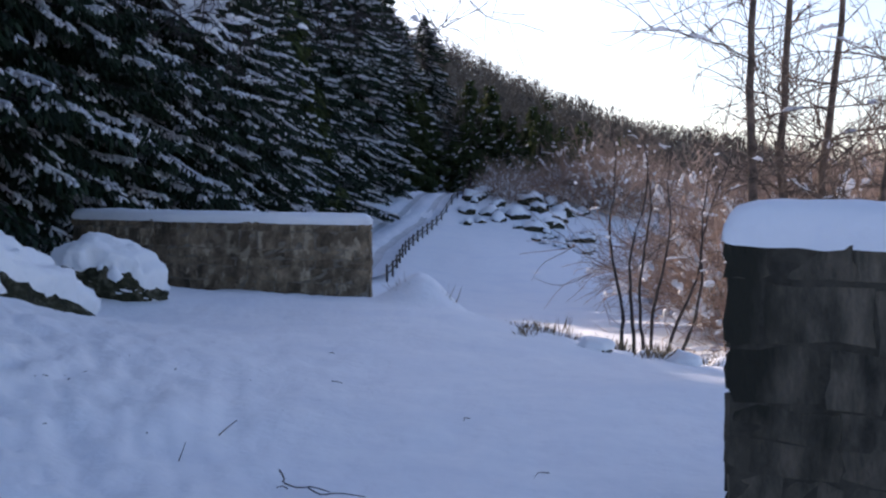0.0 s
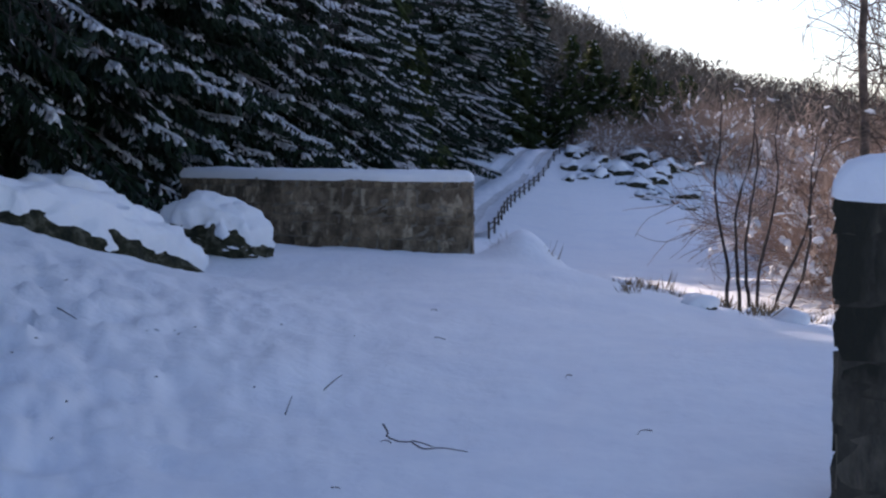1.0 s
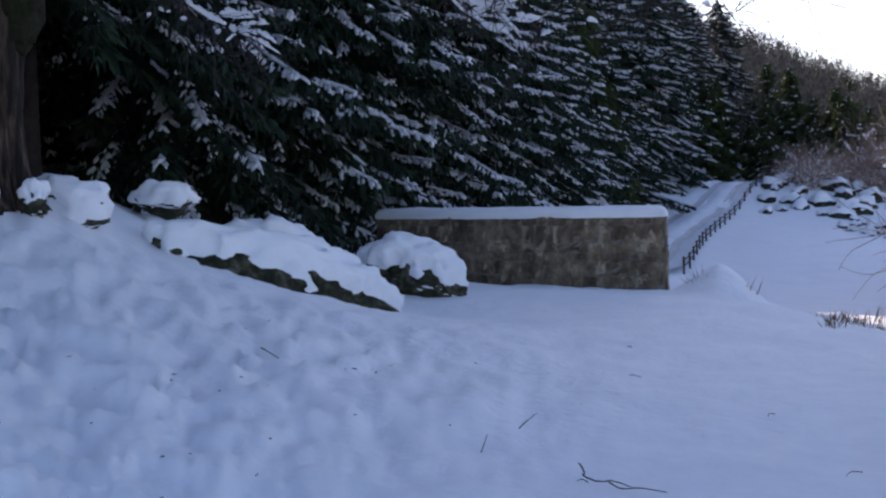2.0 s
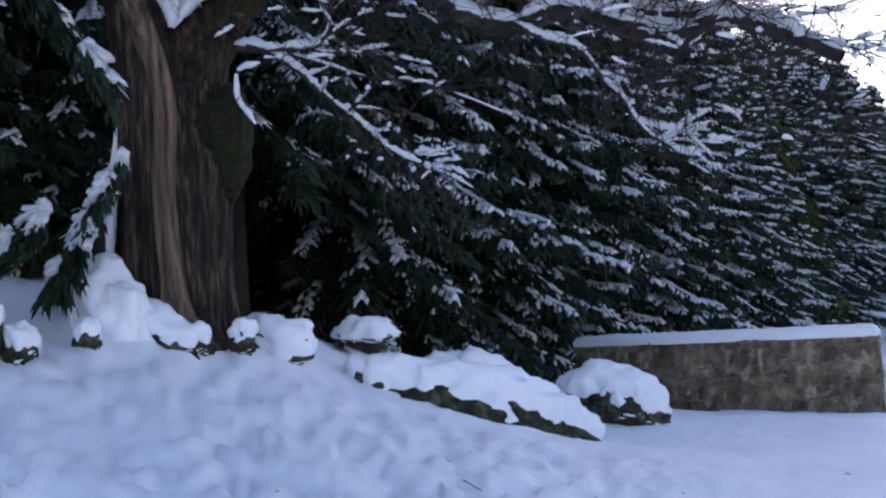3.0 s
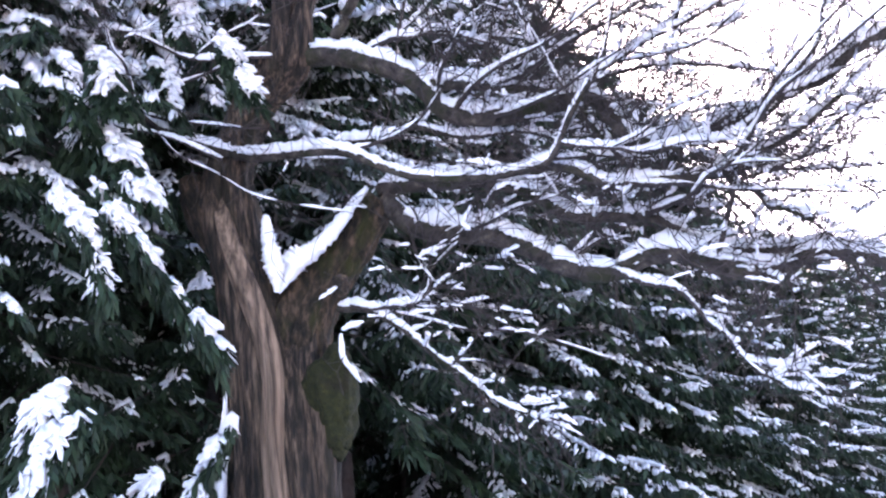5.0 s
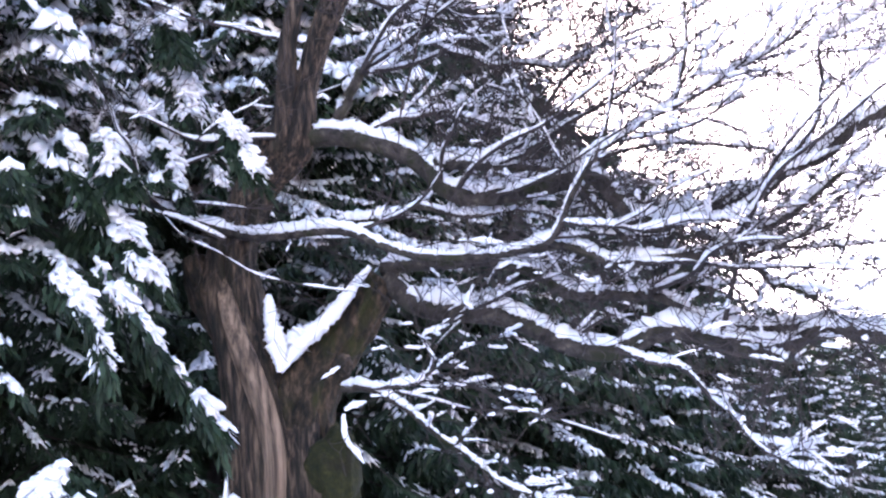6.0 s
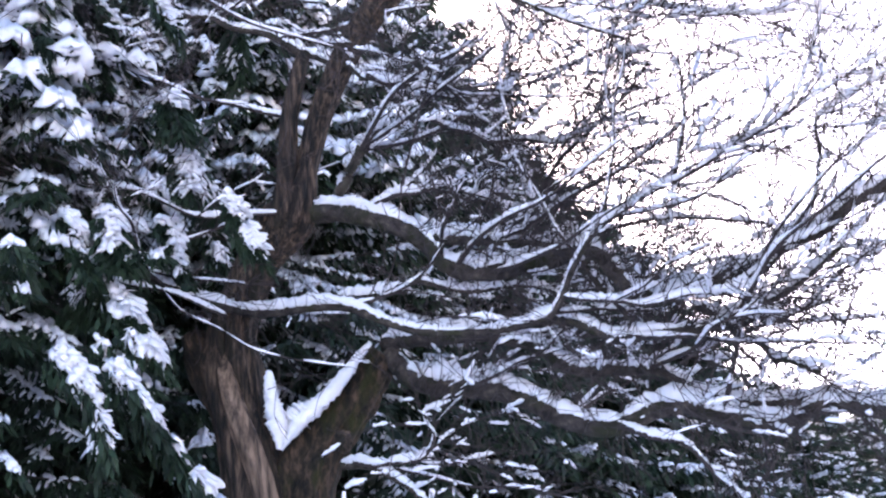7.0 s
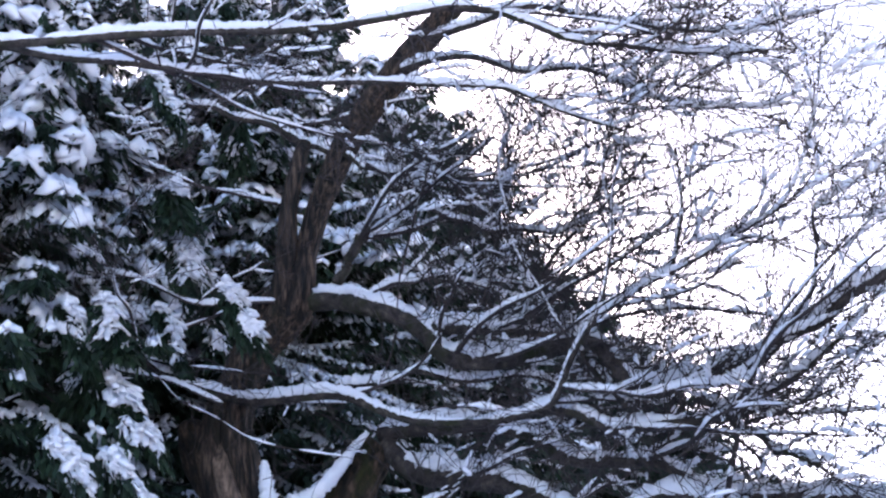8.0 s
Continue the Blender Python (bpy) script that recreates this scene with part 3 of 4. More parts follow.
def trunk_skin(path, radii, sides, seed, flute=0.13, twist=0.5, flare=0.0):
    """A stem with deep folds that wind round it."""
    p = np.asarray(path)
    t = unit(np.gradient(p, axis=0))
    a = unit(np.cross(t, np.array([0.0, 1.0, 0.02])))
    b = np.cross(t, a)
    v = []
    for i in range(len(p)):
        u = i / (len(p) - 1)
        for j in range(sides):
            th = 2 * math.pi * j / sides
            ph = th + twist * u
            fold = flute * (0.55 * math.sin(3 * ph + seed) + 0.45 * math.sin(5 * ph + 1.7 * seed) + 0.3 * math.sin(9 * ph + 2.1)) - 0.15 * max(0.0, math.sin(7 * ph + 3 * noise.noise(Vector((0, 0, p[i][2] * 0.8 + seed))))) ** 6
            c = Vector((math.cos(ph) * 2.2, math.sin(ph) * 2.2, p[i][2] * 0.45 + seed))
            fold += 0.14 * noise.noise(c) + 0.07 * noise.noise(Vector((c.x * 4, c.y * 4, c.z * 1.5))) + 0.06 * noise.noise(Vector((c.x * 9, c.y * 9, c.z * 1.6)))
            fl = 1 + flare * max(0.0, 1 - u * 5) ** 2 * (1 + 0.6 * math.sin(5 * th + seed))
            r = radii[i] * (1 + fold) * fl
            v.append(p[i] + r * (math.cos(th) * a[i] + math.sin(th) * b[i]))
    f = []
    for i in range(len(p) - 1):
        for j in range(sides):
            k = (j + 1) % sides
            f.append((i * sides + j, i * sides + k, (i + 1) * sides + k, (i + 1) * sides + j))
    f.append(tuple(range((len(p) - 1) * sides, len(p) * sides)))
    return np.array(v), f


def stem(name, pts, radii, n, sides, seed, mat, **kw):
    path = spline(pts, n) - TREE
    rr = np.interp(np.linspace(0, 1, n), np.linspace(0, 1, len(radii)), radii)
    v, f = trunk_skin(path, rr, sides, seed, **kw)
    return put(name, v, f, mat, old_tree)


stem("trunk", [(-8.75, 12.1, 1.8), (-8.72, 12.08, 3.05), (-8.68, 12.06, 4.0), (-8.74, 12.06, 4.9), (-8.88, 12.06, 5.78), (-9.07, 12.08, 6.57), (-9.16, 12.1, 7.3), (-8.93, 12.11, 7.84), (-8.59, 12.13, 8.42), (-8.1, 12.15, 8.85), (-7.85, 12.2, 9.6), (-7.58, 12.2, 10.3), (-7.15, 12.15, 10.95), (-6.77, 12.12, 11.35), (-6.23, 12.15, 11.83), (-5.67, 12.2, 12.3), (-4.84, 12.3, 12.97)],
     [0.42, 0.40, 0.42, 0.42, 0.38, 0.36, 0.39, 0.28, 0.27, 0.36, 0.15, 0.15, 0.17, 0.18, 0.19, 0.17, 0.1], 180, 72, 1.3, BARK, flute=0.17, twist=3.0, flare=0.35)
stem("dead_stem", [(-8.2, 12.0, 8.6), (-8.05, 11.98, 9.5), (-7.97, 11.98, 10.2), (-7.76, 12.0, 10.95), (-7.7, 12.05, 11.2)], [0.2, 0.14, 0.12, 0.11, 0.09], 50, 40, 3.3, BARK, flute=0.1, twist=1.0)
stem("broken_top", [(-9.05, 12.0, 6.3), (-9.42, 11.9, 7.0), (-9.6, 11.85, 7.45)], [0.24, 0.24, 0.16], 30, 36, 6.1, MOSSY, flute=0.14, twist=0.8)
stem("trunk_lobe", [(-8.25, 12.22, 1.8), (-8.22, 12.18, 3.05), (-8.25, 12.2, 4.0), (-8.3, 12.25, 4.7), (-8.3, 12.35, 5.1)], [0.36, 0.32, 0.36, 0.36, 0.3], 70, 64, 2.6, BARK, flute=0.17, twist=0.9, flare=0.4)
stem("mossy_rib", [(-9.12, 12.25, 1.8), (-9.1, 12.2, 3.2), (-9.05, 12.15, 4.4), (-9.1, 12.1, 5.3), (-9.2, 12.0, 6.2)], [0.3, 0.24, 0.22, 0.2, 0.1], 40, 32, 5.2, MOSSY, flute=0.1, twist=0.6, flare=0.3)
stem("bare_ridge", [(-8.26, 11.8, 1.85), (-8.37, 11.75, 2.85), (-8.42, 11.74, 3.8), (-8.38, 11.77, 4.55), (-8.47, 11.75, 5.15), (-8.61, 11.7, 5.65), (-8.84, 11.72, 6.2), (-9.05, 11.84, 6.8), (-9.2, 12.0, 7.3)], [0.22, 0.16, 0.14, 0.13, 0.14, 0.14, 0.14, 0.12, 0.04], 70, 36, 0.4, PALE, flute=0.18, twist=1.5, flare=0.5)
stem("fork", [(-8.4, 12.3, 4.3), (-8.35, 12.35, 5.2), (-7.98, 12.55, 5.95), (-7.6, 12.65, 6.4), (-7.2, 12.7, 6.78)], [0.34, 0.40, 0.33, 0.32, 0.2], 50, 48, 4.1, MOSSY, flute=0.12, twist=0.8)


def lump_mesh(radii, seed, rough=0.3):
    me = bmesh.new()
    bmesh.ops.create_icosphere(me, subdivisions=4, radius=1)
    v = []
    for w in me.verts:
        n = w.co.normalized()
        f = 1 + rough * noise.noise(n * 1.6 + Vector((seed, 0, 0))) + 0.16 * noise.noise(n * 5 + Vector((0, seed, 0))) + 0.07 * noise.noise(n * 14)
        v.append((n.x * radii[0] * f, n.y * radii[1] * f, n.z * radii[2] * f))
    f = [tuple(w.index for w in q.verts) for q in me.faces]
    me.free()
    return v, f


burl = put("burl", *lump_mesh((0.30, 0.34, 0.62), 31), MOSS, old_tree, "dark burl overgrown with moss")
burl.matrix_basis = Matrix.Translation(Vector((-7.88, 12.3, 4.3)) - Vector(TREE))
knot = put("knot", *lump_mesh((0.13, 0.1, 0.13), 7), BARK, old_tree, "sawn-off round knot")
knot.matrix_basis = Matrix.Translation(Vector((-7.66, 12.28, 5.68)) - Vector(TREE))

def bough_tree(rng, start, way, length, r0, level, twigs, snow, grow=0.0, droop=0.0, much=1.0):
    """A crooked bough with smaller ones along it; snow lies on some."""
    n = max(4, int(length / 0.16))
    step = length / (n - 1)
    p, d = np.array(start, float), unit(way)
    path = [p]
    curl = rng.normal(size=3) * 0.085
    for k in range(n - 1):
        d = unit(d + rng.normal(size=3) * 0.11 + curl + np.array([0, 0, grow - droop]))
        p = p + d * step
        path.append(p)
    path = np.array(path)
    twigs.add(path, np.linspace(r0, max(r0 * 0.4, 0.0042), n), 4 if r0 > 0.012 else 3)
    flat = 1 - abs(unit(path[-1] - path[0])[2])
    if snow is not None and level > 0:
        for piece in range(4 if level > 1 else 1):
            if rng.uniform() > much * (0.9 if level > 1 else 0.5) * (0.45 + 0.55 * flat):
                continue
            k = int(rng.integers(0, max(1, n - 2)))
            if much < 1.2 and abs(unit(path[k + 1] - path[k])[2]) > 0.5:
                continue
            e = min(n, k + int(rng.integers(2, 4)))
            q = spline(path[k:e], 10)
            q = q[0] + (q - q[0]) * rng.uniform(0.55, 1.0)
            w = (r0 * 0.6 + rng.uniform(0.006, 0.022)) * np.sin(np.linspace(0.3, math.pi - 0.3, 10)) ** 0.5 * (1 + 0.3 * rng.normal(size=10)).clip(0.5, 1.6)
            w = w * (1.9 if much > 2 else 1.0)
            w[0] = w[-1] = 0.004
            snow.add(q + np.outer(r0 * 0.4 + w * 0.6, [0, 0, 1.0]), w, 6, 1.1)
    if level > 0:
        for k in range(max(2, int(length / (0.22 if level > 1 else 0.17)))):
            i = rng.integers(1, n)
            dd = unit(path[i] - path[i - 1])
            w = unit(dd * 0.8 + rng.normal(size=3) * 0.6)
            bough_tree(rng, path[i], w, length * rng.uniform(0.25, 0.55), r0 * 0.6, level - 1, twigs, snow, grow, droop, much)


def snow_lumps(name, snow, parent, mat=SNOW_TREE, label=""):
    return snow.put(name, mat, parent, label)


rng = np.random.default_rng(77)


def limb(pts, ra, rb, count, cover):
    """A limb through these points, its thickness at both ends, how many boughs spring from it, and how closely snow lies on it."""
    n = 60
    path = spline(pts, n) - TREE
    sway = rng.uniform(0, 6.28, 3)
    u = np.linspace(0, 1, n)[:, None]
    path = path + (0.02 + 0.2 * min(ra, 0.1)) * np.sin(u * np.array([17, 13, 21]) + sway) * np.sin(u * math.pi)
    rr = np.linspace(ra, rb, n)
    limb = Tubes()
    limb.add(path, rr, 10, lump=0.06, rng=rng)
    ob = limb.put("limb", LIMB if ra > 0.045 else TWIG, old_tree)
    # snow that lies along the limb, in stretches
    bed = Tubes()
    fine_path = spline(path, 220)
    fr = np.interp(np.linspace(0, 1, 220), np.linspace(0, 1, n), rr)
    k = 0
    while k < 205:
        e = min(219, k + int(rng.integers(30, 120)))
        q, r = fine_path[k:e + 1], fr[k:e + 1]
        m = len(q)
        taper = np.sin(np.linspace(0.03, math.pi - 0.03, m)) ** 0.3
        wave = np.array([1 + 0.35 * noise.noise(Vector((k + j * 0.16, ra * 90, 1))) + 0.25 * noise.noise(Vector((k + j * 0.5, ra * 50, 7))) for j in range(m)])
        steep = np.clip(1.15 - np.abs(unit(np.gradient(q, axis=0))[:, 2]) * 0.8, 0.4, 1)
        w = (r * 1.0 + 0.03) * taper * wave * steep
        bed.add(q + np.outer(r * 0.6 + w * 0.55, [0, 0, 1.0]), w, 9, 1.0, 0.13, rng)
        k = e + (1 if rng.uniform() < cover else int(rng.integers(4, 22)))
    tagged(bed.put("snow", SNOW_TREE, ob), kind="stuff")
    # boughs and twigs
    twigs, load = Tubes(), Tubes()
    for q in range(count):
        i = int(n * (0.3 + 0.7 * rng.uniform() ** 0.8))
        i = min(i, n - 2)
        t = unit(path[i + 1] - path[i - 1])
        w = unit(t * 0.7 + rng.normal(size=3) * np.array([0.55, 0.55, 0.7]) + np.array([0.25, 0, 0.12]))
        bough_tree(rng, path[i], w, rng.uniform(0.6, 2.1) * (0.45 if path[-1][2] < 2.0 else 1), min(rr[i] * 0.6, rng.uniform(0.005, 0.013)), 2, twigs, load, 0.012, 0.06 if path[-1][2] < 2.0 else 0.0, 1.0)
    # slim side boughs, each with a bed of snow
    low = path[-1][2] < 2.0
    for q in range(0 if low else 3 if ra > 0.05 else 2):
        i = int(n * rng.uniform(0.15, 0.75))
        side = unit(np.array([rng.uniform(0.3, 1.0), rng.normal() * 0.6, rng.normal() * 0.35]))
        reach = rng.uniform(1.4, 3.2)
        pts = [path[i]]
        for s in range(5):
            side = unit(side + rng.normal(size=3) * np.array([0.1, 0.12, 0.16]) + np.array([0.08, 0, 0.03]))
            pts.append(pts[-1] + side * reach / 5)
        c = spline(np.array(pts), 60)
        r = np.linspace(min(rr[i] * 0.6, 0.032), 0.008, 60)
        twigs.add(c, r, 7, lump=0.06, rng=rng)
        k = int(rng.integers(0, 8))
        while k < 50:
            e = min(59, k + int(rng.integers(10, 34)))
            m = e - k + 1
            w = (r[k:e + 1] * 0.9 + 0.014) * np.sin(np.linspace(0.08, math.pi - 0.08, m)) ** 0.4 * np.array([1 + 0.4 * noise.noise(Vector((q * 9 + j * 0.3, i, ra * 70))) for j in range(m)])
            w = w * np.clip(1.2 - np.abs(unit(np.gradient(c[k:e + 1], axis=0))[:, 2]), 0.3, 1)
            load.add(c[k:e + 1] + np.outer(r[k:e + 1] * 0.5 + w * 0.6, [0, 0, 1.0]), w, 7, 1.0, 0.08, rng)
            k = e + int(rng.integers(1, 9))
        for s in range(7):
            j = int(rng.integers(10, 59))
            w = unit(unit(c[j] - c[j - 1]) * 0.7 + rng.normal(size=3) * 0.6 + np.array([0.1, 0, 0.25]))
            bough_tree(rng, c[j], w, rng.uniform(0.5, 1.5), r[j] * 0.55, 1, twigs, load, 0.02, 0.0, 0.6)
    ob2 = twigs.put("brushwood", TWIG, old_tree)
    tagged(ob2, kind="stuff")
    tagged(snow_lumps("twig_snow", load, ob2), kind="stuff")


limb([(-7.14, 12.70, 6.77), (-6.73, 12.62, 6.31), (-6.16, 12.53, 6.08), (-5.61, 12.45, 5.86), (-5.11, 12.36, 5.56), (-4.75, 12.28, 5.33), (-4.19, 12.19, 5.07), (-3.74, 12.11, 5.07), (-3.29, 12.02, 4.99), (-2.82, 11.94, 4.80), (-2.32, 11.85, 4.63), (-1.96, 11.77, 4.66), (-1.37, 11.68, 4.45), (-0.79, 11.60, 4.09)], 0.14, 0.06, 34, 0.95)
limb([(-7.21, 12.70, 6.94), (-6.52, 12.63, 6.82), (-5.79, 12.56, 6.63), (-5.06, 12.49, 6.27), (-4.58, 12.42, 5.93), (-3.99, 12.35, 5.65), (-3.59, 12.28, 5.52), (-3.18, 12.21, 5.24), (-2.73, 12.14, 4.98), (-2.27, 12.07, 4.85), (-1.81, 12.00, 4.85)], 0.1, 0.035, 36, 0.9)
limb([(-9.72, 11.90, 8.12), (-8.58, 11.84, 7.50), (-7.27, 11.78, 7.19), (-6.62, 11.71, 6.82), (-6.11, 11.65, 6.54), (-5.34, 11.59, 6.28), (-4.77, 11.53, 6.18), (-4.40, 11.46, 6.19), (-4.21, 11.40, 6.36), (-4.07, 11.34, 6.58), (-3.82, 11.28, 6.84), (-3.64, 11.21, 6.93), (-3.29, 11.15, 7.04), (-2.78, 11.09, 7.13), (-2.61, 11.03, 7.37), (-2.46, 10.96, 7.75), (-2.39, 10.90, 8.38)], 0.065, 0.014, 30, 0.7)
limb([(-3.61, 11.10, 6.87), (-3.00, 11.05, 7.02), (-2.36, 11.00, 7.14), (-1.86, 10.95, 7.26), (-1.40, 10.90, 7.45), (-1.06, 10.85, 7.94), (-0.89, 10.80, 8.38)], 0.022, 0.006, 34, 0.35)
limb([(-4.16, 11.25, 6.27), (-3.73, 11.21, 6.09), (-3.37, 11.18, 5.96), (-2.95, 11.14, 5.87), (-2.54, 11.11, 5.83), (-2.12, 11.07, 5.91), (-1.74, 11.04, 6.08), (-1.35, 11.00, 6.12)], 0.024, 0.008, 26, 0.5)
limb([(-7.91, 12.20, 8.83), (-7.40, 12.15, 8.66), (-6.96, 12.11, 8.41), (-6.39, 12.06, 8.05), (-6.00, 12.02, 7.68), (-5.78, 11.97, 7.39), (-5.40, 11.93, 7.16), (-4.89, 11.88, 7.02), (-4.31, 11.84, 6.97), (-3.96, 11.79, 6.91), (-3.75, 11.75, 6.62), (-3.50, 11.71, 6.32), (-3.20, 11.66, 6.14), (-2.85, 11.62, 6.10), (-2.51, 11.57, 6.11), (-2.18, 11.53, 6.08), (-1.90, 11.48, 6.25), (-1.51, 11.44, 6.30), (-1.19, 11.39, 6.45), (-0.80, 11.35, 6.52), (-0.33, 11.30, 6.67)], 0.135, 0.05, 40, 0.95)
limb([(-5.98, 12.00, 7.78), (-5.75, 11.99, 7.70), (-5.37, 11.97, 7.58), (-5.02, 11.96, 7.37), (-4.59, 11.94, 7.30), (-4.26, 11.93, 7.11), (-3.99, 11.91, 6.61), (-3.73, 11.90, 6.13)], 0.075, 0.03, 18, 1.0)
limb([(-7.36, 12.10, 8.68), (-7.00, 12.06, 8.60), (-6.48, 12.02, 8.53), (-5.97, 11.98, 8.46), (-5.50, 11.94, 8.27), (-5.13, 11.90, 8.00)], 0.045, 0.015, 14, 0.9)
limb([(-7.38, 12.15, 8.93), (-7.13, 12.10, 9.20), (-6.88, 12.05, 9.41), (-6.47, 12.00, 9.55)], 0.075, 0.06, 6, 0.95)
limb([(-4.87, 11.80, 6.35), (-4.45, 11.76, 6.24), (-4.01, 11.71, 6.00), (-3.76, 11.67, 5.82), (-3.27, 11.62, 5.70), (-2.84, 11.58, 5.67), (-2.52, 11.53, 5.69), (-2.10, 11.49, 5.74), (-1.66, 11.44, 5.90), (-1.29, 11.40, 6.07)], 0.065, 0.025, 30, 0.9)
limb([(-2.85, 11.60, 5.92), (-2.60, 11.55, 5.64), (-2.36, 11.50, 5.32), (-2.09, 11.45, 5.08), (-1.83, 11.40, 4.89)], 0.05, 0.03, 12, 0.4)
limb([(-7.65, 12.40, 7.60), (-6.95, 12.37, 7.47), (-6.29, 12.33, 7.42), (-5.75, 12.30, 7.10), (-5.21, 12.27, 7.05), (-4.78, 12.23, 6.86), (-4.45, 12.20, 6.63)], 0.05, 0.012, 26, 0.9)
limb([(-7.77, 12.40, 5.43), (-7.34, 12.36, 5.31), (-6.94, 12.31, 5.06), (-6.56, 12.27, 4.70), (-6.20, 12.23, 4.38), (-5.91, 12.19, 4.12), (-5.50, 12.14, 3.80), (-5.10, 12.10, 3.57)], 0.05, 0.014, 40, 0.8)
limb([(-7.54, 12.30, 5.40), (-6.98, 12.28, 5.25), (-6.50, 12.26, 5.29), (-6.39, 12.24, 5.47), (-6.47, 12.22, 5.73), (-6.11, 12.20, 5.81)], 0.03, 0.01, 22, 0.7)
limb([(-4.06, 12.00, 5.02), (-3.72, 11.96, 4.80), (-3.31, 11.91, 4.59), (-3.11, 11.87, 4.25), (-2.90, 11.83, 4.00), (-2.67, 11.79, 3.75), (-2.28, 11.74, 3.55), (-1.96, 11.70, 3.20)], 0.035, 0.008, 16, 0.9)
limb([(-2.89, 11.80, 3.99), (-2.66, 11.78, 3.63), (-2.41, 11.75, 3.47), (-2.16, 11.72, 3.31), (-1.97, 11.70, 3.18)], 0.02, 0.008, 8, 0.9)
limb([(-7.69, 12.10, 11.15), (-7.99, 11.92, 11.46), (-8.43, 11.73, 11.70), (-8.69, 11.55, 11.85), (-9.05, 11.37, 12.02), (-9.41, 11.18, 12.12), (-9.87, 11.00, 11.99)], 0.06, 0.02, 16, 0.95)
limb([(-7.74, 12.10, 11.23), (-7.29, 12.10, 10.91), (-6.85, 12.10, 10.54), (-6.35, 12.10, 10.23), (-6.03, 12.10, 9.99)], 0.05, 0.012, 14, 0.9)
limb([(-9.72, 7.20, 10.70), (-8.70, 7.49, 10.47), (-7.33, 7.78, 10.11), (-6.06, 8.07, 9.74), (-5.21, 8.36, 9.65), (-4.38, 8.65, 9.59), (-3.75, 8.95, 9.56), (-3.28, 9.24, 9.37), (-2.88, 9.53, 9.14), (-2.46, 9.82, 9.07), (-1.82, 10.11, 8.86), (-1.16, 10.40, 8.78)], 0.055, 0.016, 34, 0.75)
limb([(-10.01, 7.40, 11.09), (-8.92, 7.68, 10.68), (-8.32, 7.96, 10.42), (-7.33, 8.24, 9.98), (-6.40, 8.52, 9.62), (-5.52, 8.80, 9.33), (-4.67, 9.08, 9.11), (-4.16, 9.36, 9.05), (-3.66, 9.64, 8.94), (-3.20, 9.92, 8.61), (-2.73, 10.20, 8.36)], 0.05, 0.014, 32, 0.6)
limb([(-5.59, 12.00, 12.03), (-4.74, 11.80, 11.78), (-3.87, 11.60, 11.46), (-2.92, 11.40, 10.69), (-2.25, 11.20, 10.11), (-1.51, 11.00, 9.59), (-0.62, 10.80, 9.30)], 0.05, 0.01, 36, 0.7)
limb([(-6.21, 12.10, 11.79), (-5.59, 11.91, 11.59), (-4.93, 11.72, 11.22), (-4.19, 11.54, 10.63), (-3.50, 11.35, 10.17), (-2.89, 11.16, 9.58), (-2.27, 10.97, 8.97), (-1.51, 10.79, 8.47), (-0.98, 10.60, 8.33)], 0.05, 0.008, 40, 0.7)
limb([(-5.29, 12.20, 12.51), (-4.25, 11.80, 12.31), (-2.97, 11.40, 11.73), (-1.93, 11.00, 10.72), (-1.04, 10.60, 9.82)], 0.05, 0.01, 34, 0.6)
limb([(-5.87, 12.00, 9.45), (-5.39, 11.92, 9.03), (-4.93, 11.84, 8.71), (-4.33, 11.76, 8.45), (-3.88, 11.68, 8.33), (-3.53, 11.60, 8.61)], 0.035, 0.008, 46, 0.6)
limb([(-6.71, 12.00, 10.42), (-6.28, 11.95, 10.09), (-5.76, 11.90, 9.95), (-5.18, 11.85, 9.20), (-4.76, 11.80, 8.70)], 0.04, 0.01, 38, 0.8)
limb([(-8.92, 12.00, 7.72), (-9.15, 11.77, 7.75), (-9.42, 11.53, 7.88), (-9.78, 11.30, 8.19), (-10.15, 11.07, 8.47), (-10.53, 10.83, 8.74), (-11.22, 10.60, 9.13)], 0.07, 0.02, 16, 1.0)
limb([(-7.91, 12.00, 10.21), (-8.61, 11.68, 10.50), (-9.32, 11.36, 10.90), (-9.85, 11.04, 11.22), (-10.39, 10.72, 11.74), (-10.74, 10.40, 12.28)], 0.03, 0.008, 18, 0.6)
limb([(-8.69, 11.40, 7.36), (-9.29, 11.05, 7.73), (-10.39, 10.70, 8.25), (-11.56, 10.35, 8.89), (-12.24, 10.00, 9.23)], 0.022, 0.008, 18, 0.7)
limb([(-8.13, 11.80, 8.75), (-9.10, 11.40, 8.91), (-10.20, 11.00, 9.54), (-11.25, 10.60, 9.82), (-12.31, 10.20, 9.85)], 0.025, 0.008, 26, 0.7)
limb([(-1.90, 11.30, 6.16), (-1.47, 11.24, 6.55), (-1.30, 11.18, 6.91), (-1.29, 11.12, 7.19), (-1.01, 11.06, 7.38), (-0.51, 11.00, 7.47)], 0.025, 0.006, 22, 0.4)
limb([(-4.08, 11.30, 6.90), (-4.34, 11.23, 7.65), (-4.49, 11.15, 8.38), (-4.42, 11.07, 9.15), (-4.22, 11.00, 9.80)], 0.018, 0.005, 34, 0.3)
limb([(-3.69, 11.10, 6.77), (-3.38, 11.03, 7.31), (-3.22, 10.95, 7.89), (-3.18, 10.88, 8.54), (-2.86, 10.80, 9.09)], 0.018, 0.005, 34, 0.3)

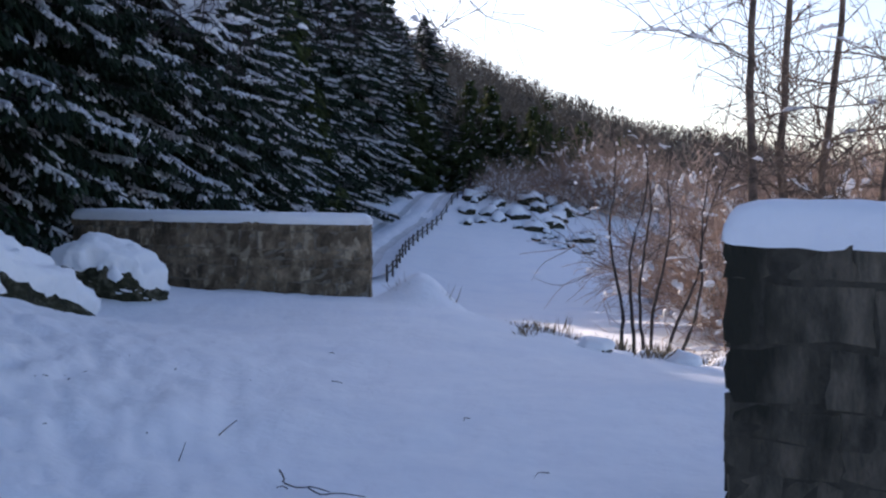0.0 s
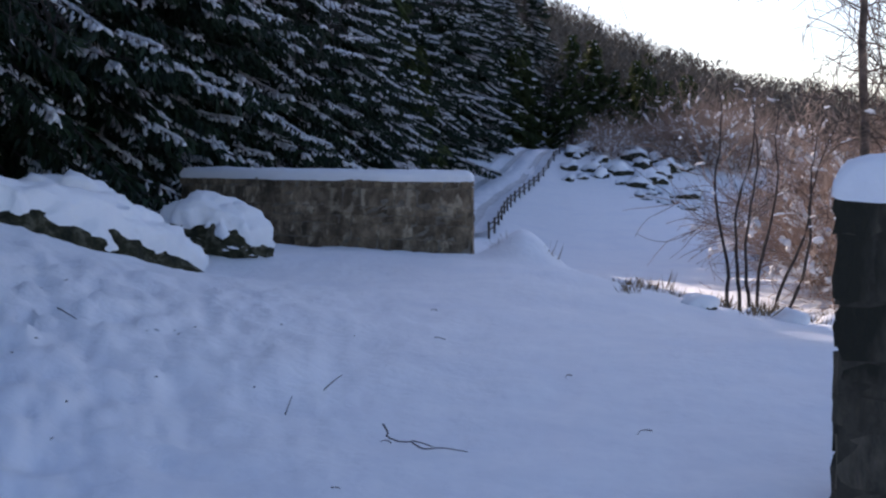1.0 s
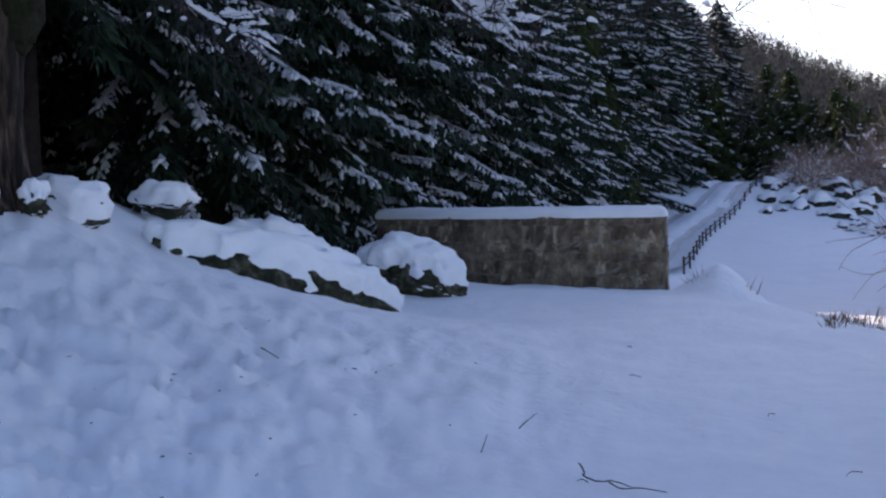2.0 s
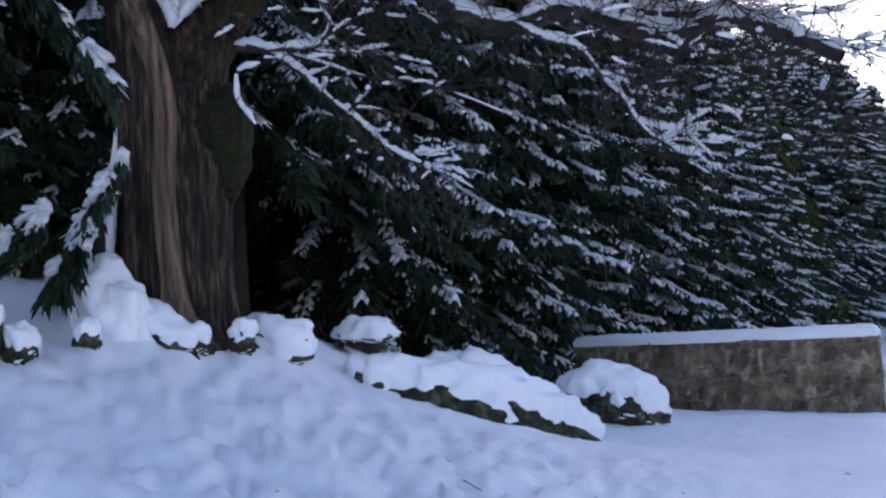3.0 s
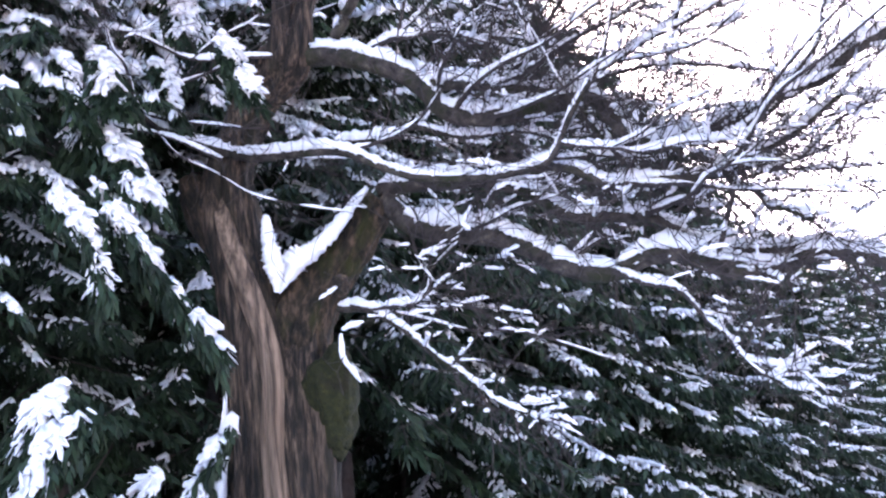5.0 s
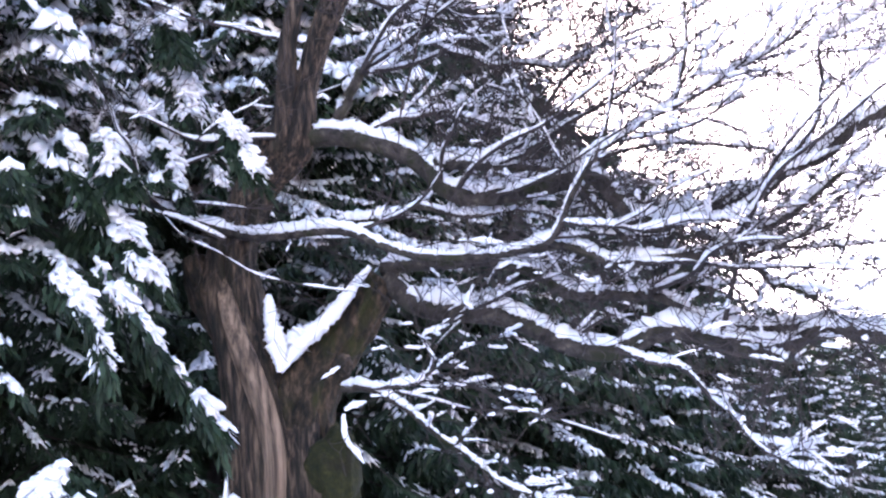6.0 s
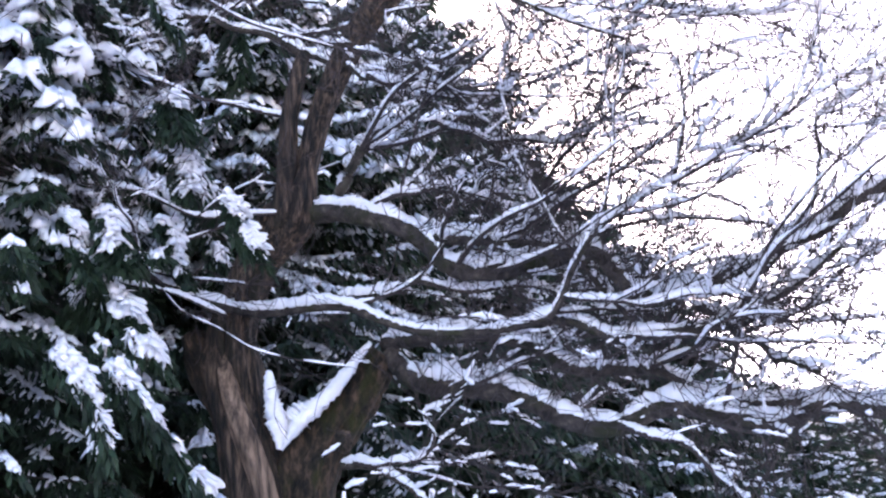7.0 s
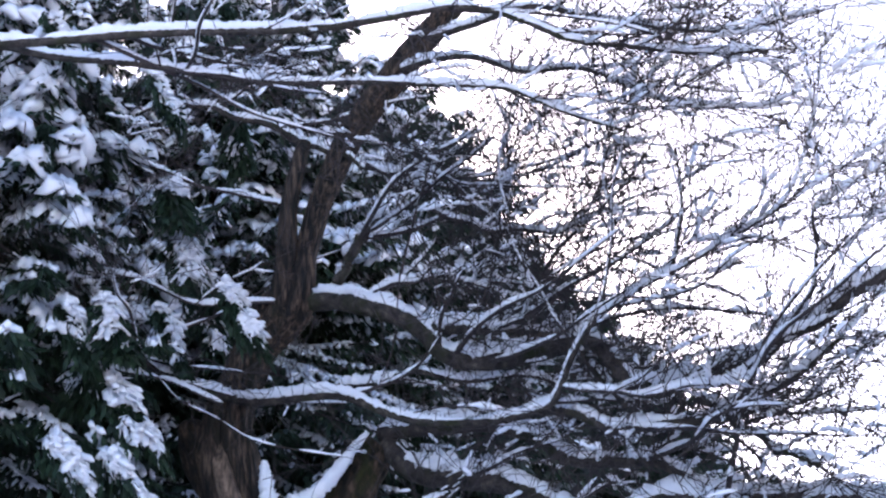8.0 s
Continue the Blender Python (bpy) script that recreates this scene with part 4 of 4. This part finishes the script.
# snow in the fork
bed = Tubes()
for pts, rr in (([(-8.32, 11.90, 5.66), (-8.12, 11.99, 5.93), (-7.88, 12.08, 6.15), (-7.62, 12.17, 6.37), (-7.41, 12.26, 6.64), (-7.20, 12.35, 6.87)], (0.03, 0.09, 0.1, 0.08, 0.065, 0.03)),
                ([(-8.30, 11.85, 5.65), (-8.29, 11.83, 5.94), (-8.35, 11.82, 6.24), (-8.38, 11.80, 6.65)], (0.03, 0.12, 0.1, 0.04)),
                ([(-8.35, 12.00, 5.80), (-8.18, 12.03, 6.03), (-8.02, 12.05, 6.18)], (0.05, 0.16, 0.1))):
    q = spline(pts, 40) - TREE
    bed.add(q, np.interp(np.linspace(0, 1, 40), np.linspace(0, 1, len(rr)), rr), 14, 1.0, 0.2, rng)
for pts, rr in (([(-7.46, 11.90, 4.97), (-7.47, 11.91, 4.76), (-7.43, 11.93, 4.62), (-7.35, 11.94, 4.51), (-7.26, 11.95, 4.36)], (0.02, 0.036, 0.028, 0.04, 0.01)), ([(-7.47, 11.95, 5.03), (-7.35, 11.97, 5.07), (-7.20, 12.00, 5.08)], (0.02, 0.045, 0.015)), ([(-9.3, 11.95, 2.1), (-9.3, 11.85, 2.9), (-9.22, 11.82, 3.7), (-9.1, 11.8, 4.6)], (0.1, 0.05, 0.07, 0.015))):
    q = spline(pts, 16) - TREE
    bed.add(q, np.interp(np.linspace(0, 1, 16), np.linspace(0, 1, len(rr)), rr), 10, 1.0, 0.14, rng)
tagged(bed.put("fork_snow", SNOW_TREE, old_tree, "snow packed into the fork of the trunk"), kind="stuff")


# ---- bare alders and the thicket by the stream ----
def bare_tree(name, x, y, lean, height, r0, seed, label, group, boughs=26, mat=ALDER, first=0.25, level=2, spread=1.0, sink=0.0):
    rng = np.random.default_rng(seed)
    z = float(ground_z(x, y)) - 0.1 - sink
    ob = empty(name, (x, y, z), label, "tree", group)
    n = 24
    u = np.linspace(0, 1, n)
    path = np.stack([lean[0] * u + 0.12 * np.cumsum(rng.normal(size=n)) * 0.12, lean[1] * u, height * u], -1)
    path[:, 0] += 0.1 * np.sin(u * 9 + seed)
    tr = Tubes()
    rr = r0 * (1 - 0.85 * u)
    tr.add(path, rr, 8, lump=0.05, rng=rng)
    tr.put("trunk", mat, ob)
    twigs, load = Tubes(), Tubes()
    for q in range(boughs):
        i = min(n - 2, int(n * (first + (1 - first) * rng.uniform())))
        phi = rng.uniform(0, 6.28)
        w = np.array([math.cos(phi), math.sin(phi), rng.uniform(-0.1, 0.9)])
        bough_tree(rng, path[i], w, spread * rng.uniform(0.7, 2.2) * (1.15 - 0.6 * u[i]), rr[i] * 0.26, level, twigs, load, 0.03, 0.0, 0.12)
    ob2 = twigs.put("brushwood", mat, ob)
    if load.v:
        tagged(snow_lumps("snow", load, ob2), kind="stuff")
    tagged(ob2, kind="stuff")
    return ob


for az, d, s, lean in ((13.9, 15.0, 1, 0.3), (15.9, 15.5, 2, -0.15), (17.1, 16.2, 3, 0.55), (19.5, 15.2, 4, 0.35)):
    bare_tree("alder", d * math.sin(radians(az)), d * math.cos(radians(az)), (lean, 0.2), 8.5, 0.078, 100 + s, "slim bare alder with fine twigs behind the wall", "alders behind the wall", 32, spread=1.1)
for az, d, s, lean in ((8.25, 22.0, 1, -0.2), (8.6, 22.3, 2, 0.3), (9.2, 22.6, 3, 0.15), (9.6, 23.0, 4, 0.5), (10.4, 23.0, 5, 0.9), (11.0, 23.5, 6, 0.9)):
    bare_tree("sapling", d * math.sin(radians(az)), d * math.cos(radians(az)), (lean, 0.2), 4.2, 0.038, 200 + s, "thin bare sapling standing in the snow by the stream", "saplings by the stream", 14, mat=TWIG, first=0.4, spread=0.6)


def thicket(name, seed, label):
    """One clump of upright shoots, as meshes to be shared."""
    rng = np.random.default_rng(seed)
    twigs, load = Tubes(), Tubes()
    for q in range(26):
        a, r = rng.uniform(0, 6.28), rng.uniform(0, 0.7)
        st = np.array([math.cos(a) * r, math.sin(a) * r, -0.2])
        w = unit(np.array([math.cos(a) * 0.35, math.sin(a) * 0.35, 1.0]) + rng.normal(size=3) * 0.15)
        bough_tree(rng, st, w, rng.uniform(1.6, 3.6), 0.014, 2 if q % 3 == 0 else 1, twigs, load, 0.015, 0.0, 2.6)
    a = mesh_of("bush_body", np.vstack(twigs.v), np.vstack(twigs.f), SHRUB)
    return a, mesh_of("snow", np.vstack(load.v), np.vstack(load.f), SNOW_TREE)


THICK = [thicket("thicket", 300 + k, "") for k in range(2)]
rng = np.random.default_rng(9)
for k in range(58):
    az, d = rng.uniform(9.8, 24), rng.uniform(26, 56)
    if k < 12:
        az, d = rng.uniform(6.3, 10), rng.uniform(92, 110)
    x, y = d * math.sin(radians(az)), d * math.cos(radians(az))
    ob = empty("shrub", (x, y, float(ground_z(x, y))), "leafless brown shrub dusted with snow by the stream", "shrub", "shrubs by the stream")
    ob.matrix_basis = Matrix.Translation((x, y, float(ground_z(x, y)))) @ Matrix.Rotation(rng.uniform(0, 6.28), 4, "Z") @ Matrix.Scale(rng.uniform(0.9, 1.5) * (1.35 if k < 12 else 1) * (1.0 + 0.04 * max(0, az - 12)), 4)
    for nm, me in zip(("bush_body", "snow"), THICK[k % 2]):
        c = tagged(new(nm, me), kind="stuff")
        c.parent = ob


# ---- a heavier laden spruce beside the old tree ----
NEAR_SPRUCE = spruce_meshes(13.5, 2.9, 63, gap=0.45, per=6, start=5.4, shoot=0.24, snowy=0.34, lump=1.8, side_bias=0.6, droop_by=1.25, blobs=True)
near_trees = []
for az, d, s, turn in ((-48.5, 15.4, 1.0, 0.0), (-56, 14.0, 0.9, 0.3)):
    x, y = d * math.sin(radians(az)), d * math.cos(radians(az))
    near_trees.append(tree_of("spruce", NEAR_SPRUCE, (x, y, float(ground_z(x, y)) - 0.1), turn, s, "dark spruce heavily laden with lumps of snow", "spruces by the old tree"))


def laden_bough(owner, pts, wide, seed, thick=0.13):
    """A hanging bough: dark sprays under a broken bed of snow."""
    rng = np.random.default_rng(seed)
    inv = np.array(owner.matrix_basis.inverted())
    path = spline(pts, 40)
    n = 1500
    i = rng.integers(0, 39, n)
    d = unit(path[i + 1] - path[i])
    s = unit(np.cross(d, np.array([0, 0, 1.0])))
    off = rng.normal(size=(n, 1)) * wide * 0.5
    base = path[i] + d * rng.uniform(0, 0.05, (n, 1)) + s * off - np.array([0, 0, 1.0]) * (np.abs(off) * 0.6 + rng.uniform(0, 0.12, (n, 1)))
    way = unit(d * 0.6 + s * np.sign(off) * 0.4 + np.array([0, 0, -0.8]) + rng.normal(size=(n, 3)) * 0.3)
    v, f = kites(base, way, unit(np.cross(way, rng.normal(size=(n, 3)))), rng.uniform(0.14, 0.3, n), rng.uniform(0.018, 0.036, n))
    v = v @ inv[:3, :3].T + inv[:3, 3]
    ob = tagged(put("bough", v, f, NEEDLES, owner, smooth=False), kind="stuff")
    m = 900
    k = rng.integers(0, 39, m)
    d, s = unit(path[k + 1] - path[k]), unit(np.cross(path[k + 1] - path[k], np.array([0, 0, 1.0])))
    off = rng.normal(size=(m, 1)) * wide * 0.36
    p = path[k] + s * off - np.array([0, 0, 1.0]) * np.abs(off) * 0.6
    q = p + (d * 0.7 + s * np.sign(off) * 0.4 + np.array([0, 0, -0.35])) * rng.uniform(0.04, 0.2, (m, 1)) + rng.normal(size=(m, 3)) * 0.06
    patch = np.array([noise.noise(Vector(c) * 3.1) for c in p.tolist()]) > -0.08
    size = patch * rng.uniform(0.15, 1.0, m) ** 1.6 * thick * 0.85 * np.exp(-(off[:, 0] / wide) ** 2)
    p, q, size = p[patch], q[patch], size[patch]
    v, f = lumps(p + [0, 0, 0.03], q + [0, 0, 0.02], size * 0.8, size * 0.7)
    v = v @ inv[:3, :3].T + inv[:3, 3]
    tagged(put("bough_snow", v, f, SNOW_TREE, owner, "clumps of snow on a hanging bough"), kind="stuff")


for k, (pts, wide, deep) in enumerate((
        ([(-8.5, 11.1, 4.05), (-8.7, 10.95, 3.65), (-8.88, 10.82, 3.25), (-8.95, 10.4, 2.6)], 0.2, 0.19),
        ([(-8.75, 8.8, 4.25), (-8.67, 8.55, 4.0), (-8.67, 8.3, 3.45), (-8.77, 8.05, 2.85)], 0.42, 0.16),
        ([(-9.0, 9.6, 6.6), (-8.71, 9.65, 6.17), (-8.38, 9.95, 5.45), (-7.95, 10.3, 4.66)], 0.34, 0.16),
        ([(-9.0, 9.0, 6.4), (-8.78, 9.04, 6.05), (-8.66, 9.15, 5.6), (-8.62, 9.2, 5.3)], 0.3, 0.13),
        ([(-8.7, 10.05, 3.42), (-8.79, 9.95, 3.28), (-8.95, 9.75, 3.1), (-9.05, 9.6, 2.98)], 0.24, 0.11),
        ([(-10.0, 10.0, 8.2), (-9.5, 10.1, 7.7), (-9.0, 10.1, 7.1), (-8.75, 10.1, 6.6)], 0.36, 0.14))):
    laden_bough(near_trees[0], pts, wide, 500 + k, deep)
rng = np.random.default_rng(44)
for k in range(34):
    az, el, d = radians(rng.uniform(-50.5, -36.5)), radians(rng.uniform(23, 42)), rng.uniform(13, 17)
    p = np.array([d * math.sin(az), d * math.cos(az), 1.6 + d * math.tan(el)])
    way = np.array([rng.uniform(0.0, 0.5), rng.uniform(-0.2, 0.3), -rng.uniform(0.6, 1.0)])
    laden_bough(near_trees[0], [p, p + way * 0.3 + [0, 0, 0.1], p + way * 0.6, p + way * 0.9], 0.2, 540 + k, 0.12)


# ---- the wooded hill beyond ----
SMALL_SPRUCE = spruce_meshes(8.5, 2.0, 71, gap=0.55, per=6, start=0.3, shoot=0.55, snowy=0.12, needles=NEEDLES_SUNLIT, lump=1.6)
rng = np.random.default_rng(14)
for k in range(34):
    az, d = rng.uniform(-3.5, 8.5), rng.uniform(108, 140)
    x, y = d * math.sin(radians(az)), d * math.cos(radians(az))
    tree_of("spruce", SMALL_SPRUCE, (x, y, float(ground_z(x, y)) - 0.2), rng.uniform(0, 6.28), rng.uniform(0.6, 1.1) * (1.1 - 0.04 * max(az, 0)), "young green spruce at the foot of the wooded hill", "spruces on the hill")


for k in range(36):
    az, d = rng.uniform(-15, -6.2), rng.uniform(58, 115)
    x, y = d * math.sin(radians(az)), d * math.cos(radians(az))
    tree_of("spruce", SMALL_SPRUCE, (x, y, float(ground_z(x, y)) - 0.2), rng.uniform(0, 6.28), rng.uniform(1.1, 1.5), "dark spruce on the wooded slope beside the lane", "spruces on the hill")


def hill_wood(seed, count):
    """Bare grey-brown crowns, far away on the ridge."""
    rng = np.random.default_rng(seed)
    nb, nw, ns, nl, nr = [], [], [], [], []
    for k in range(count):
        az, d = rng.uniform(-24, 24), rng.uniform(125, 250)
        x, y = d * math.sin(radians(az)), d * math.cos(radians(az))
        z = float(ground_z(x, y))
        H, R = rng.uniform(4, 7), rng.uniform(1.4, 2.4)
        m = 150
        u = rng.uniform(0.05, 1, m)
        a = rng.uniform(0, 6.28, m)
        r = R * np.sqrt(np.maximum(0.05, 1 - (2 * u - 1) ** 2)) * rng.uniform(0.2, 1.0, m)
        nb.append(np.stack([x + r * np.cos(a), y + r * np.sin(a), z + H * u], -1))
        nw.append(unit(np.stack([0.5 * np.cos(a), 0.5 * np.sin(a), 0.8 + 0 * a], -1) + rng.normal(size=(m, 3)) * 0.4))
        ns.append(unit(rng.normal(size=(m, 3))))
        nl.append(rng.uniform(0.5, 1.2, m))
        nr.append(rng.uniform(0.03, 0.09, m))
    v, f = kites(np.vstack(nb), np.vstack(nw), np.vstack(ns), np.concatenate(nl), np.concatenate(nr))
    ob = put("hill_wood", v, f, FAR_WOOD, smooth=False)
    return tagged(ob, "far leafless grey-brown wood on the hillside", "wood", kind="stuff")


hill_wood(6, 2600)


# ---- the lane that climbs the far slope, and its low fence ----
def lane():
    mid = spline([(-5.2, 40), (-4.2, 52), (-3.7, 68), (-2.0, 85), (0.0, 97), (2.4, 109), (6.0, 119)], 120)
    t = unit(np.gradient(mid, axis=0))
    nrm = np.stack([-t[:, 1], t[:, 0]], -1)
    offs = np.linspace(-1.7, 1.7, 15)
    rut = np.array([0.1, 0.03, 0, -0.06, -0.09, -0.05, 0, 0.02, 0, -0.05, -0.09, -0.06, 0, 0.03, 0.1])
    v = []
    for k in range(len(mid)):
        for o, h in zip(offs, rut):
            x, y = mid[k] + nrm[k] * o
            v.append((x, y, float(ground_z(x, y)) + 0.12 + h + 0.03 * fine(x, y, 0.8, 3)))
    m = len(offs)
    f = [(k * m + c, k * m + c + 1, (k + 1) * m + c + 1, (k + 1) * m + c) for k in range(len(mid) - 1) for c in range(m - 1)]
    tagged(put("road", v, f, PACKED), "narrow lane with wheel ruts pressed into the snow", "road", kind="structure")
    for o in (-0.8, 0.8):
        v = []
        for k in range(len(mid)):
            for q in (-0.22, 0.0, 0.22):
                x, y = mid[k] + nrm[k] * (o + q + 0.12 * fine(k * 0.2, o, 1.0, 4))
                v.append((x, y, float(ground_z(x, y)) + (0.09 if q else 0.07) + 0.03 * fine(x, y, 0.8, 3)))
        f = [(k * 3 + c, k * 3 + c + 1, (k + 1) * 3 + c + 1, (k + 1) * 3 + c) for k in range(len(mid) - 1) for c in range(2)]
        tagged(put("wheel_rut", v, f, RUT), "wheel rut of pressed icy snow along the lane", "rut", kind="structure")
    edge = mid - nrm * 1.9
    seg = np.r_[0, np.cumsum(np.linalg.norm(np.diff(edge, axis=0), axis=1))]
    ss = np.arange(11.0, 68, 2.6)
    fence = empty("fence", (edge[12][0], edge[12][1], float(ground_z(*edge[12]))), "low weathered wooden post and rail fence along the lane", "fence")
    org = np.array(fence.matrix_basis.translation)
    post = mesh_of("post", *box_mesh(0.09, 0.09, 0.7), WOOD)
    pts = []
    for s in ss:
        x, y = np.interp(s, seg, edge[:, 0]), np.interp(s, seg, edge[:, 1])
        p = np.array([x, y, float(ground_z(x, y))])
        pts.append(p)
        ob = new("post", post)
        ob.parent = fence
        ob.matrix_basis = Matrix.Translation(p - org + np.array([0, 0, 0.3]))
    for a, c in zip(pts[:-1], pts[1:]):
        for h in (0.3, 0.55):
            r = Tubes()
            r.add([a - org + [0, 0, h], (a + c) / 2 - org + [0, 0, h - 0.02], c - org + [0, 0, h]], [0.03, 0.03, 0.03], 6)
            r.put("rail", WOOD, fence)


def box_mesh(w, d, h):
    x, y, z = w / 2, d / 2, h / 2
    v = [(sx * x, sy * y, sz * z) for sz in (-1, 1) for sx, sy in ((-1, -1), (1, -1), (1, 1), (-1, 1))] + [(0, 0, z + 0.05)]
    f = [(0, 1, 5, 4), (1, 2, 6, 5), (2, 3, 7, 6), (3, 0, 4, 7), (4, 5, 8), (5, 6, 8), (6, 7, 8), (7, 4, 8), (3, 2, 1, 0)]
    return v, f


lane()

# rubble and scrub along the top of the far slope
rng = np.random.default_rng(21)
for k in range(75):
    az = rng.uniform(1.0, 6.9)
    d = 97 - 2.0 * max(0, az - 2.5) + rng.uniform(-13, 6)
    x, y = d * math.sin(radians(az)), d * math.cos(radians(az))
    s = rng.uniform(0.2, 0.5) if k % 3 else rng.uniform(0.6, 1.15)
    boulder("rubble", (x, y, float(ground_z(x, y)) - 0.12 * s), (s, s * 0.8, s * 0.75), (rng.uniform(-20, 20), rng.uniform(-20, 20), rng.uniform(0, 360)), "dark rough stone dusted with snow on the slope", "stone", 400 + k, 0.1, 0.55, rough=0.6, group="rubble on the slope", sub=2)
for k in range(22):
    az, d = rng.uniform(1.6, 7.8), rng.uniform(90, 106)
    x, y = d * math.sin(radians(az)), d * math.cos(radians(az))
    ob = empty("shrub", (x, y, 0), "bare shrub with clumps of snow at the slope's top", "shrub", "shrubs on the slope")
    ob.matrix_basis = Matrix.Translation((x, y, float(ground_z(x, y)))) @ Matrix.Rotation(rng.uniform(0, 6.28), 4, "Z") @ Matrix.Scale(rng.uniform(0.5, 1.0), 4)
    for nm, me in zip(("bush_body", "snow"), THICK[k % 2]):
        c = tagged(new(nm, me), kind="stuff")
        c.parent = ob


# ---- small things lying on the snow ----
def fallen_twig(pts, r, label="thin dead twig lying on the snow"):
    p = np.array([(x, y, float(ground_z(x, y)) + h) for x, y, h in pts])
    ob = empty("twig", p[0], label, "twig", "twigs on the snow")
    tb = Tubes()
    tb.add(spline(p, 10) - p[0], np.linspace(r, r * 0.5, 10), 5)
    tb.put("stick", TWIG, ob)


fallen_twig([(-1.54, 8.3, 0.0), (-1.48, 8.32, 0.06), (-1.42, 8.35, 0.11)], 0.005)
fallen_twig([(-1.64, 7.5, 0.0), (-1.62, 7.51, 0.06), (-1.6, 7.52, 0.12)], 0.004)
fallen_twig([(-0.99, 7.3, 0.08), (-0.95, 7.22, 0.05), (-0.94, 7.1, 0.05), (-0.85, 7.08, 0.03), (-0.76, 7.0, 0.06), (-0.66, 7.02, 0.03)], 0.006)
fallen_twig([(-0.78, 7.0, 0.05), (-0.7, 6.9, 0.04), (-0.6, 6.92, 0.05), (-0.45, 6.95, 0.03)], 0.005)
fallen_twig([(-3.85, 9.3, 0.03), (-3.75, 9.15, 0.05), (-3.6, 9.05, 0.03)], 0.006)
rng = np.random.default_rng(31)
for k in range(8):
    x, y = rng.uniform(-5, 0.8), rng.uniform(5.5, 13)
    a = rng.uniform(0, 6.28)
    l = rng.uniform(0.03, 0.08)
    fallen_twig([(x, y, 0.02), (x + l * math.cos(a), y + l * math.sin(a), 0.03), (x + 2 * l * math.cos(a + 0.3), y + 2 * l * math.sin(a + 0.3), 0.02)], 0.0035)


def tuft(x, y, n, h, seed, name="grass_tuft", label="tuft of dead grass poking through the snow"):
    rng = np.random.default_rng(seed)
    z = float(ground_z(x, y))
    ob = empty(name, (x, y, z), label, "grass", "grass tufts")
    base = np.c_[rng.normal(size=(n, 2)) * 0.1, np.full(n, 0.0)]
    way = unit(np.c_[rng.normal(size=(n, 2)) * 0.5, np.full(n, 1.0)])
    v, f = kites(base, way, unit(np.cross(way, rng.normal(size=(n, 3)))), rng.uniform(0.5, 1.2, n) * h, np.full(n, 0.008))
    tagged(put("grass_clump", v, f, GRASS, ob, smooth=False), kind="stuff")


rng = np.random.default_rng(33)
tuft(-0.65, 21.2, 40, 0.5, 1)
tuft(0.0, 21.1, 30, 0.45, 2)
for k in range(26):
    az, d = rng.uniform(3.0, 13.0), rng.uniform(17, 27)
    tuft(d * math.sin(radians(az)), d * math.cos(radians(az)), 30, rng.uniform(0.2, 0.45), 50 + k)
for k in range(14):
    az, d = rng.uniform(5.5, 13.5), rng.uniform(18, 25)
    x, y = d * math.sin(radians(az)), d * math.cos(radians(az))
    s = rng.uniform(0.12, 0.3)
    boulder("bank_stone", (x, y, float(ground_z(x, y)) - 0.03), (s * 1.3, s, s * 0.6), (0, 0, rng.uniform(0, 360)), "small stone under snow on the stream bank", "stone", 600 + k, 0.06, 0.1, group="stones on the stream bank", sub=3)


def debris(seed, n):
    """Bark crumbs and bits of leaf strewn on the trampled snow."""
    rng = np.random.default_rng(seed)
    x, y = rng.normal(-3.6, 1.3, n), rng.normal(8.0, 1.7, n)
    z = ground_z(x, y) + 0.05
    a = rng.uniform(0, 6.28, n)
    way = np.stack([np.cos(a), np.sin(a), rng.uniform(-0.1, 0.3, n)], -1)
    v, f = kites(np.stack([x, y, z], -1), unit(way), unit(np.cross(way, rng.normal(size=(n, 3)))), rng.uniform(0.015, 0.06, n), rng.uniform(0.003, 0.009, n))
    tagged(put("bark_crumbs", v, f, TWIG, smooth=False), "scattered dark bark crumbs on trampled snow", "debris", kind="stuff")


debris(91, 36)
